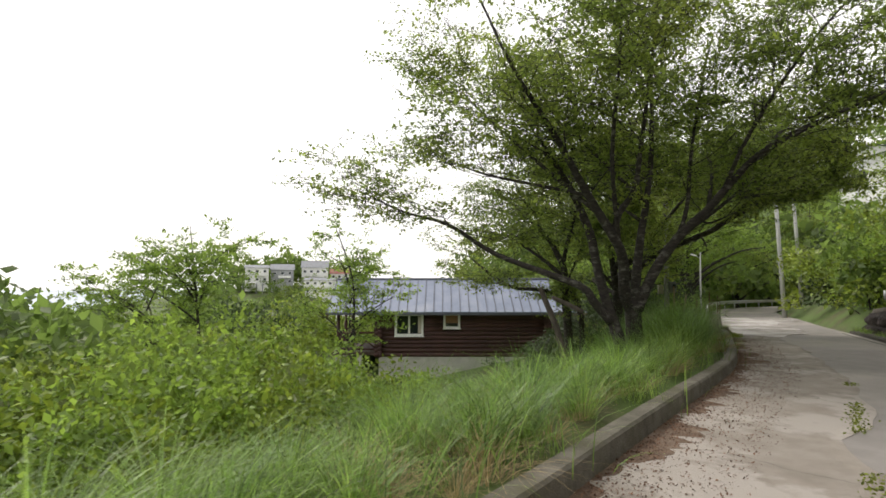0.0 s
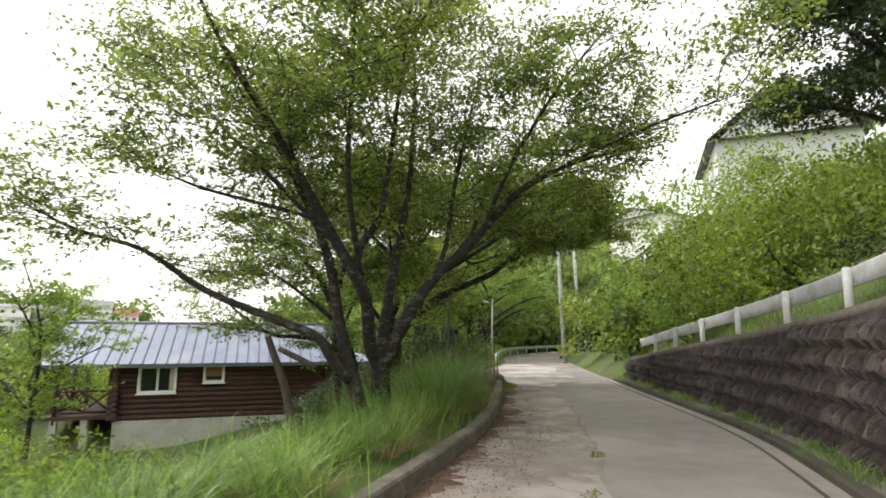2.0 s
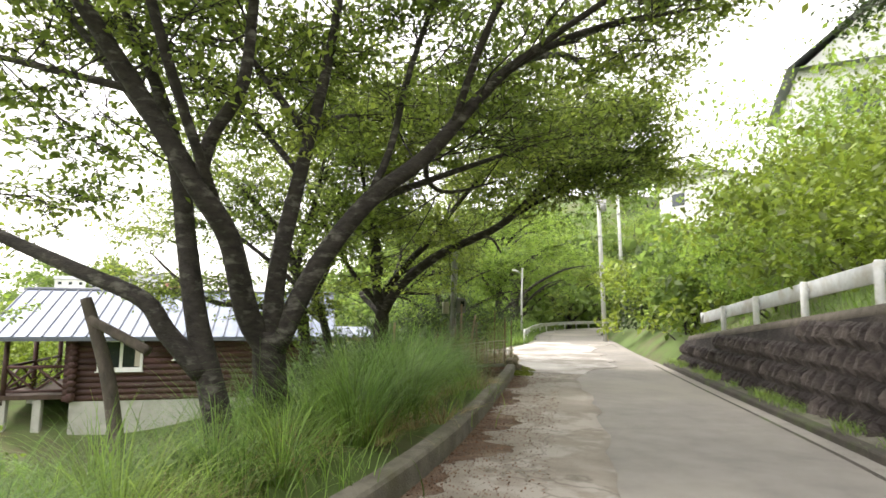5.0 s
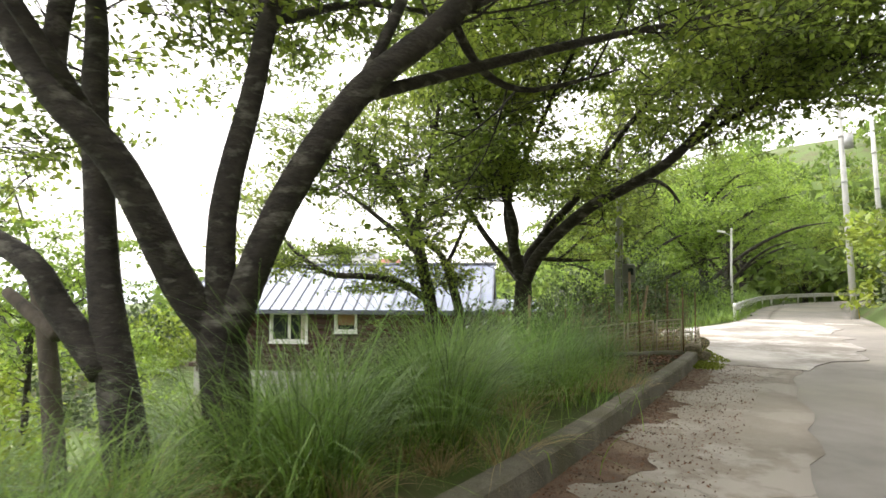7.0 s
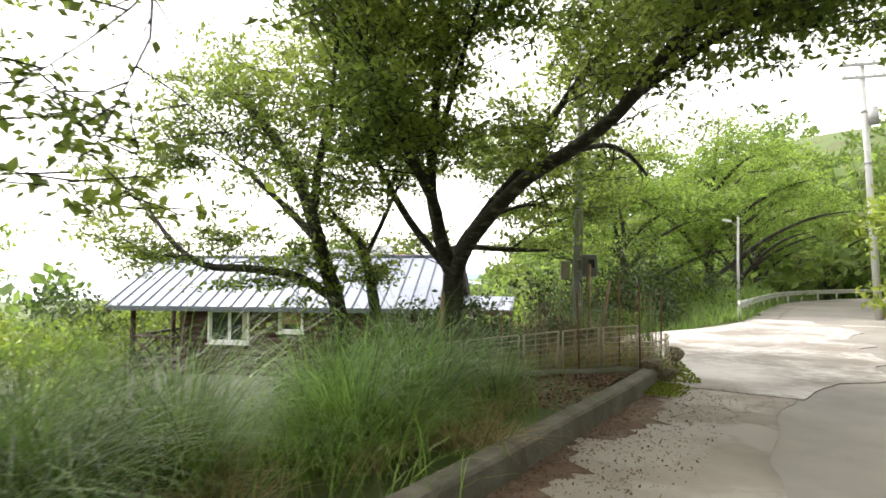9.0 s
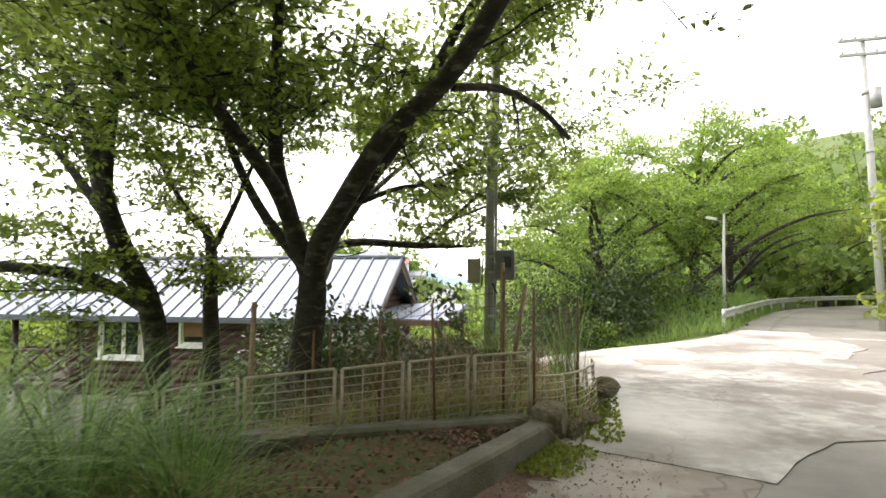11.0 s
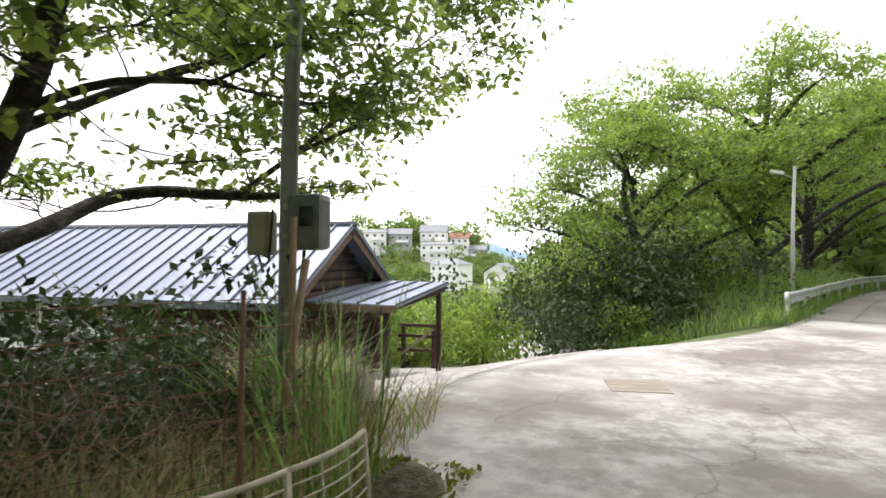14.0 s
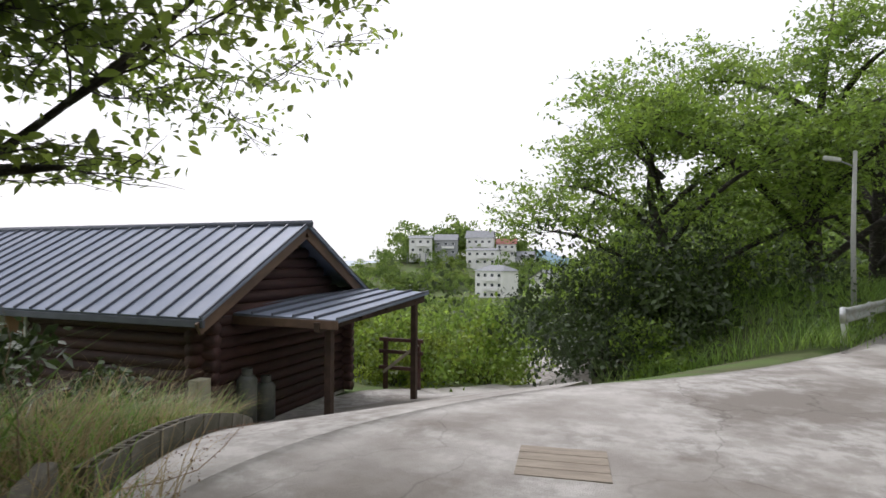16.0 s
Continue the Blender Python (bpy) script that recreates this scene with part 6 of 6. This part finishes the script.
# far hill; the blue of the hazy air is put into its colour
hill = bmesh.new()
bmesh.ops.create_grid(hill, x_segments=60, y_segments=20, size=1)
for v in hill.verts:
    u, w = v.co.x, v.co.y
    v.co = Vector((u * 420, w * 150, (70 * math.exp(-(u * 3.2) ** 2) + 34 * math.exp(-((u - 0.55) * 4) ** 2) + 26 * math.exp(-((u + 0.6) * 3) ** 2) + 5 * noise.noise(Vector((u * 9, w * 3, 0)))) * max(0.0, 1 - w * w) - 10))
tagged(part("backdrop", hill, M["haze_blue_hill"], m=pose(-330, 1750, -30, 0, 0, 10), smooth=True), "distant hill with blue haze put into its colour", "hill", kind="structure")

# lower road edge rail and pole
lr = [(p[0], p[1], float(height(p[0], p[1]))) for p in dense([(8.6, 46), (7.2, 54), (5.7, 62.5)], 2.0)]
guard_rail("guard_rail", lr, 0.55, "pale guard rail beside the lower road", 3.0)
for x, y in ((10.3, 38.5),):
    z = float(height(x, y))
    tagged(part("marker_pole", tubes("marker_pole", [([(0, 0, -0.2), (0, 0, 2.6)], [0.05, 0.045])], 8), M["concrete_pole"], m=pose(x, y, z)), "thin pale pole beside the lower road", "pole")

# overhead service wires
for a, b, s in (((19.5, 32.3, 8.4), (8.6, 21.05, 6.0), 0.5),):
    tagged(part("overhead_wire", tubes("overhead_wire", [(sag(a, b, s), [0.006] * 15)], 5), M["rubber"]), "thin black overhead service wire", "wire")


# ---- weeds, hedge and litter ----
def scatter(n, x0, x1, y0, y1, keep):
    q = np.stack([rg.uniform(x0, x1, n), rg.uniform(y0, y1, n)], 1)
    q = q[keep(q[:, 0], q[:, 1])]
    return np.concatenate([q, height(q[:, 0], q[:, 1])[:, None]], 1)


behind = lambda x, y: (x - 6.2) * 0.42 < (y - 17.2)
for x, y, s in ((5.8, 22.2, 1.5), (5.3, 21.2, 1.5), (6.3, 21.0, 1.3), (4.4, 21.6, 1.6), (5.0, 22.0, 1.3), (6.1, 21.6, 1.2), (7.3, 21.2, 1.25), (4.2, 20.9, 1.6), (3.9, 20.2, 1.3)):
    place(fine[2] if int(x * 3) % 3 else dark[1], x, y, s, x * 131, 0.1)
grass_patch("tall reeds standing behind the fence", scatter(60, 9.2, 9.6, 19.3, 20.2, lambda x, y: x > 0), 1.3, 0.015, 0.5, 0.12, M["grass_deep"])
grass_patch("arching broad-leaved reeds round the meter pole", scatter(90, 8.3, 8.8, 20.3, 21.3, lambda x, y: x > 0), 1.4, 0.02, 0.9, 0.22, M["grass_deep"])
for x, y, s in ((7.6, 20.3, 0.8), (7.0, 19.7, 0.85), (8.0, 19.6, 0.65), (7.5, 19.0, 0.6), (6.4, 19.0, 0.8), (8.3, 20.2, 0.6)):
    place(fine[2], x, y, s, x * 171, 0.1)


def tangle(label, n, x0, x1, y0, y1, keep):
    """Dead vine stems wound through one another."""
    rng = random.Random(61)
    runs = []
    for p in scatter(n, x0, x1, y0, y1, keep):
        q = wander(tuple(p), (rng.gauss(0, 0.6), rng.gauss(0, 0.6), 1.0), rng.uniform(0.5, 1.3), rng, 6, 0.45, 0.02)
        runs.append((q, [0.006, 0.0055, 0.005, 0.0045, 0.004, 0.003, 0.002]))
    return tagged(part("vine_tangle", thin_tubes("vine_tangle", runs), M["bamboo"]), label, "vines", kind="stuff")


tangle("brown tangle of dead vine stems behind the fence", 700, 5.6, 8.9, 17.9, 21.6, behind)
grass_patch("tangled weeds behind the fence", scatter(2400, 6.2, 9.5, 17.6, 21.8, behind), 0.42, 0.01, 0.8, 0.4, M["grass"])
grass_patch("dry weeds behind the fence", scatter(5200, 5.4, 9.5, 17.6, 21.8, behind), 0.55, 0.007, 0.8, 0.5, M["grass_dry"])
blk = lambda x, y: (x - 8.6) * -0.87 - (y - 21.9) * 0.5 > 0.12
grass_patch("grey-green grass behind the block wall", scatter(9000, 4.6, 8.7, 21.6, 26.0, blk), 0.62, 0.01, 0.8, 0.35, M["grass"])
grass_patch("dry straw grass behind the block wall", scatter(8000, 4.6, 8.7, 21.6, 26.0, blk), 0.66, 0.008, 0.9, 0.45, M["grass_dry"])


def litter(label, pts, size, material, n_flat=0.85):
    v, f = leaf_data(pts, size, rg, 0.6, n_flat)
    return tagged(part("leaf_litter", mesh_np("leaf_litter", v, f), material), label, "leaf litter", kind="stuff")


def beside_kerb(n, y0, y1, lo, hi, lift=0.012):
    p = dense(KERB, 0.2)
    g = np.gradient(p, axis=0)
    g /= np.linalg.norm(g, axis=1, keepdims=True)
    nrm = np.stack([-g[:, 1], g[:, 0]], 1)
    i0, i1 = np.searchsorted(p[:, 1], y0), np.searchsorted(p[:, 1], y1) - 1
    i = rg.integers(i0, i1, n)
    o = -(lo + (hi - lo) * rg.random(n) ** 2.2)
    q = p[i] + nrm[i] * o[:, None] + rg.normal(size=(n, 2)) * 0.06
    return np.concatenate([q, (road_z(side_of(CENTRE, q[:, 0], q[:, 1])[1]) + lift)[:, None]], 1)


litter("brown fallen leaves and petals along the kerb", beside_kerb(14000, 0, 18.2, 0.03, 0.95), 0.022, M["litter"])
litter("yellow-green moss tufts by the kerb end", np.concatenate([beside_kerb(900, 17.2, 18.3, 0.0, 0.35, 0.03), scatter(1500, 9.3, 10.2, 18.1, 20.6, lambda x, y: x < 9.75 + (y - 18) * 0.12) + np.array([0, 0, 0.03])]), 0.05, M["moss"], 0.3)
litter("brown leaves in the hollow behind the kerb", scatter(3500, 6.6, 9.2, 15.8, 18.2, lambda x, y: (side_of(KERB, x, y)[0] > 0.22)) + np.array([0, 0, 0.02]), 0.05, M["litter"])
litter("dark litter along the block wall", scatter(2500, 6.6, 9.3, 21.4, 25.6, lambda x, y: abs((x - 8.6) * -0.87 - (y - 21.9) * 0.5 + 0.35) < 0.3) + np.array([0, 0, 0.02]), 0.022, M["litter"])
seam = np.array([p for p in offset(CENTRE, 0.36, 0.1) if 3.5 < p[1] < 8.5])
sp = seam[rg.integers(0, len(seam), 900)] + rg.normal(size=(900, 2)) * 0.05
sp = sp[np.sin(sp[:, 1] * 2.3) > -0.2]
litter("yellow-green moss in the joint of the lane", np.concatenate([sp, (road_z(sp[:, 1]) + 0.012)[:, None]], 1), 0.035, M["moss"], 0.5)
gp = dense(GUTTER, 0.2)
gi = rg.integers(20, len(gp) - 1, 5000)
gq = offset(GUTTER, -0.47, 0.2)[gi % len(offset(GUTTER, -0.47, 0.2))] + rg.normal(size=(5000, 2)) * 0.09
groots = np.concatenate([gq, road_z(gq[:, 1])[:, None] + 0.08], 1)
keepers = groots[(np.sin(groots[:, 1] * 2.1) + np.sin(groots[:, 1] * 5.3 + 1)) > -0.1]
vy = np.array([p for p in offset(CENTRE, 2.5, 0.1) if 31 < p[1] < 46])
vp = vy[rg.integers(0, len(vy), 3500)] + rg.normal(size=(3500, 2)) * 0.22
grass_patch("yellow-green grass in front of the guard rail at the bend", np.concatenate([vp, (road_z(vp[:, 1]) - 0.02)[:, None]], 1), 0.3, 0.014, 0.7, 0.4, M["grass"])
grass_patch("weeds growing in the gutter below the wall", keepers, 0.2, 0.009, 0.8, 0.5, M["grass"])
wt = []
for s in rg.uniform(2, ws[-1] - 0.3, 4200):
    p, d0, n0 = on_wall(s)
    hi = float(wall_top(p.y))
    q = p + n0 * (0.22 * (hi - float(road_z(p.y)) + 0.2) + rg.uniform(0.3, 1.6))
    wt.append((q.x, q.y, max(hi, float(height(q.x, q.y))) - 0.03))
grass_patch("green weeds on top of the stone wall", np.array(wt), 0.35, 0.011, 0.8, 0.4, M["grass"])

# faded paint on the lane
for x, y, w, d0, a in ((15.6, 29.6, 0.9, 0.14, -60), (17.6, 29.0, 1.1, 0.14, -20)):
    z = float(zroad(np.array([x]), np.array([y]))[0])
    tagged(part("road_marking", box(w, d0, 0.006, 0, 0, 0), M["white_line"], m=pose(x, y, z + 0.004, 0, 0, a)), "worn white road marking", "road marking", kind="structure")


# ---- stone blocks of the retaining wall ----
def stone_mesh(seed):
    """A split-faced block: a rough raised boss with upright ribs, chipped at the joints."""
    rng = np.random.default_rng(seed)
    bm = bmesh.new()
    bmesh.ops.create_grid(bm, x_segments=5, y_segments=4, size=0.5)
    rib = rng.uniform(-0.045, 0.045, 6)
    for v in bm.verts:
        e = max(abs(v.co.x), abs(v.co.y)) * 2
        col = int(round((v.co.x + 0.5) * 5))
        out = 0.0 if e > 0.95 else 0.085 * (1 - e * 0.2) + rib[col] + rng.uniform(-0.028, 0.028) - v.co.y * 0.05
        v.co = Vector((v.co.x * 0.265 + rng.uniform(-0.012, 0.012), -out + 0.01, v.co.y * 0.325 + rng.uniform(-0.012, 0.012)))
    bmesh.ops.recalc_face_normals(bm, faces=bm.faces)
    if sum(f.normal.y for f in bm.faces) > 0:
        bmesh.ops.reverse_faces(bm, faces=bm.faces)
    me = bpy.data.meshes.new("stone")
    bm.to_mesh(me)
    bm.free()
    return me


stones = [stone_mesh(900 + i) for i in range(7)]
made = 0
for course in range(7):
    zc = course * 0.335
    for s in np.arange(ws[-1] - 0.2, 6.0, -0.27):
        s2 = s - 0.135 * (course % 2)
        p, d0, n0 = on_wall(s2)
        lo, hi = float(road_z(p.y)) - 0.02, float(wall_top(p.y))
        if lo + zc + 0.27 > hi or made >= 420 or p.y < 2.5:
            continue
        up_v = (n0 * 0.22 + Vector((0, 0, 1))).normalized()
        yv = up_v.cross(d0).normalized()
        if yv.dot(n0) < 0:
            yv = -yv
        o = p + n0 * (0.22 * (zc + 0.36)) + Vector((0, 0, lo + zc + 0.17)) - n0 * 0.012
        part("stone", stones[(made * 5 + course * 3) % 7], M["wall_block"], retaining, m=Matrix(((d0.x, yv.x, up_v.x, o.x), (d0.y, yv.y, up_v.y, o.y), (d0.z, yv.z, up_v.z, o.z), (0, 0, 0, 1))))
        made += 1
cap_runs = []
for s in np.arange(2.0, ws[-1], 0.5):
    p, d0, n0 = on_wall(s)
    hi = float(wall_top(p.y))
    cap_runs.append(p + n0 * (0.22 * (hi - float(road_z(p.y)) + 0.2) + 0.12) + Vector((0, 0, hi + 0.01)))
part("coping", tubes("coping", [(cap_runs, [0.13] * len(cap_runs))], 6), M["cap"], retaining, "dark concrete coping")
pipe = tubes("weep_pipe", [([(0, 0.05, 0), (0, -0.13, 0)], [0.034, 0.034]), ([(0, -0.131, 0), (0, -0.132, 0)], [0.024, 0.024])], 12)
for s, up_z in ((7.2, 0.95), (9.3, 0.9), (11.4, 0.85), (13.5, 0.75), (15.7, 0.65), (8.2, 0.3), (10.4, 0.3)):
    p, d0, n0 = on_wall(s)
    zz = float(road_z(p.y)) + up_z
    part("weep_pipe", pipe, M["white_post"], retaining, "white plastic drain pipe end", m=Matrix.Translation(p + n0 * (0.22 * (up_z + 0.2)) + Vector((0, 0, zz))) @ pose(0, 0, 0, 0, 0, math.degrees(math.atan2(d0.y, d0.x))))
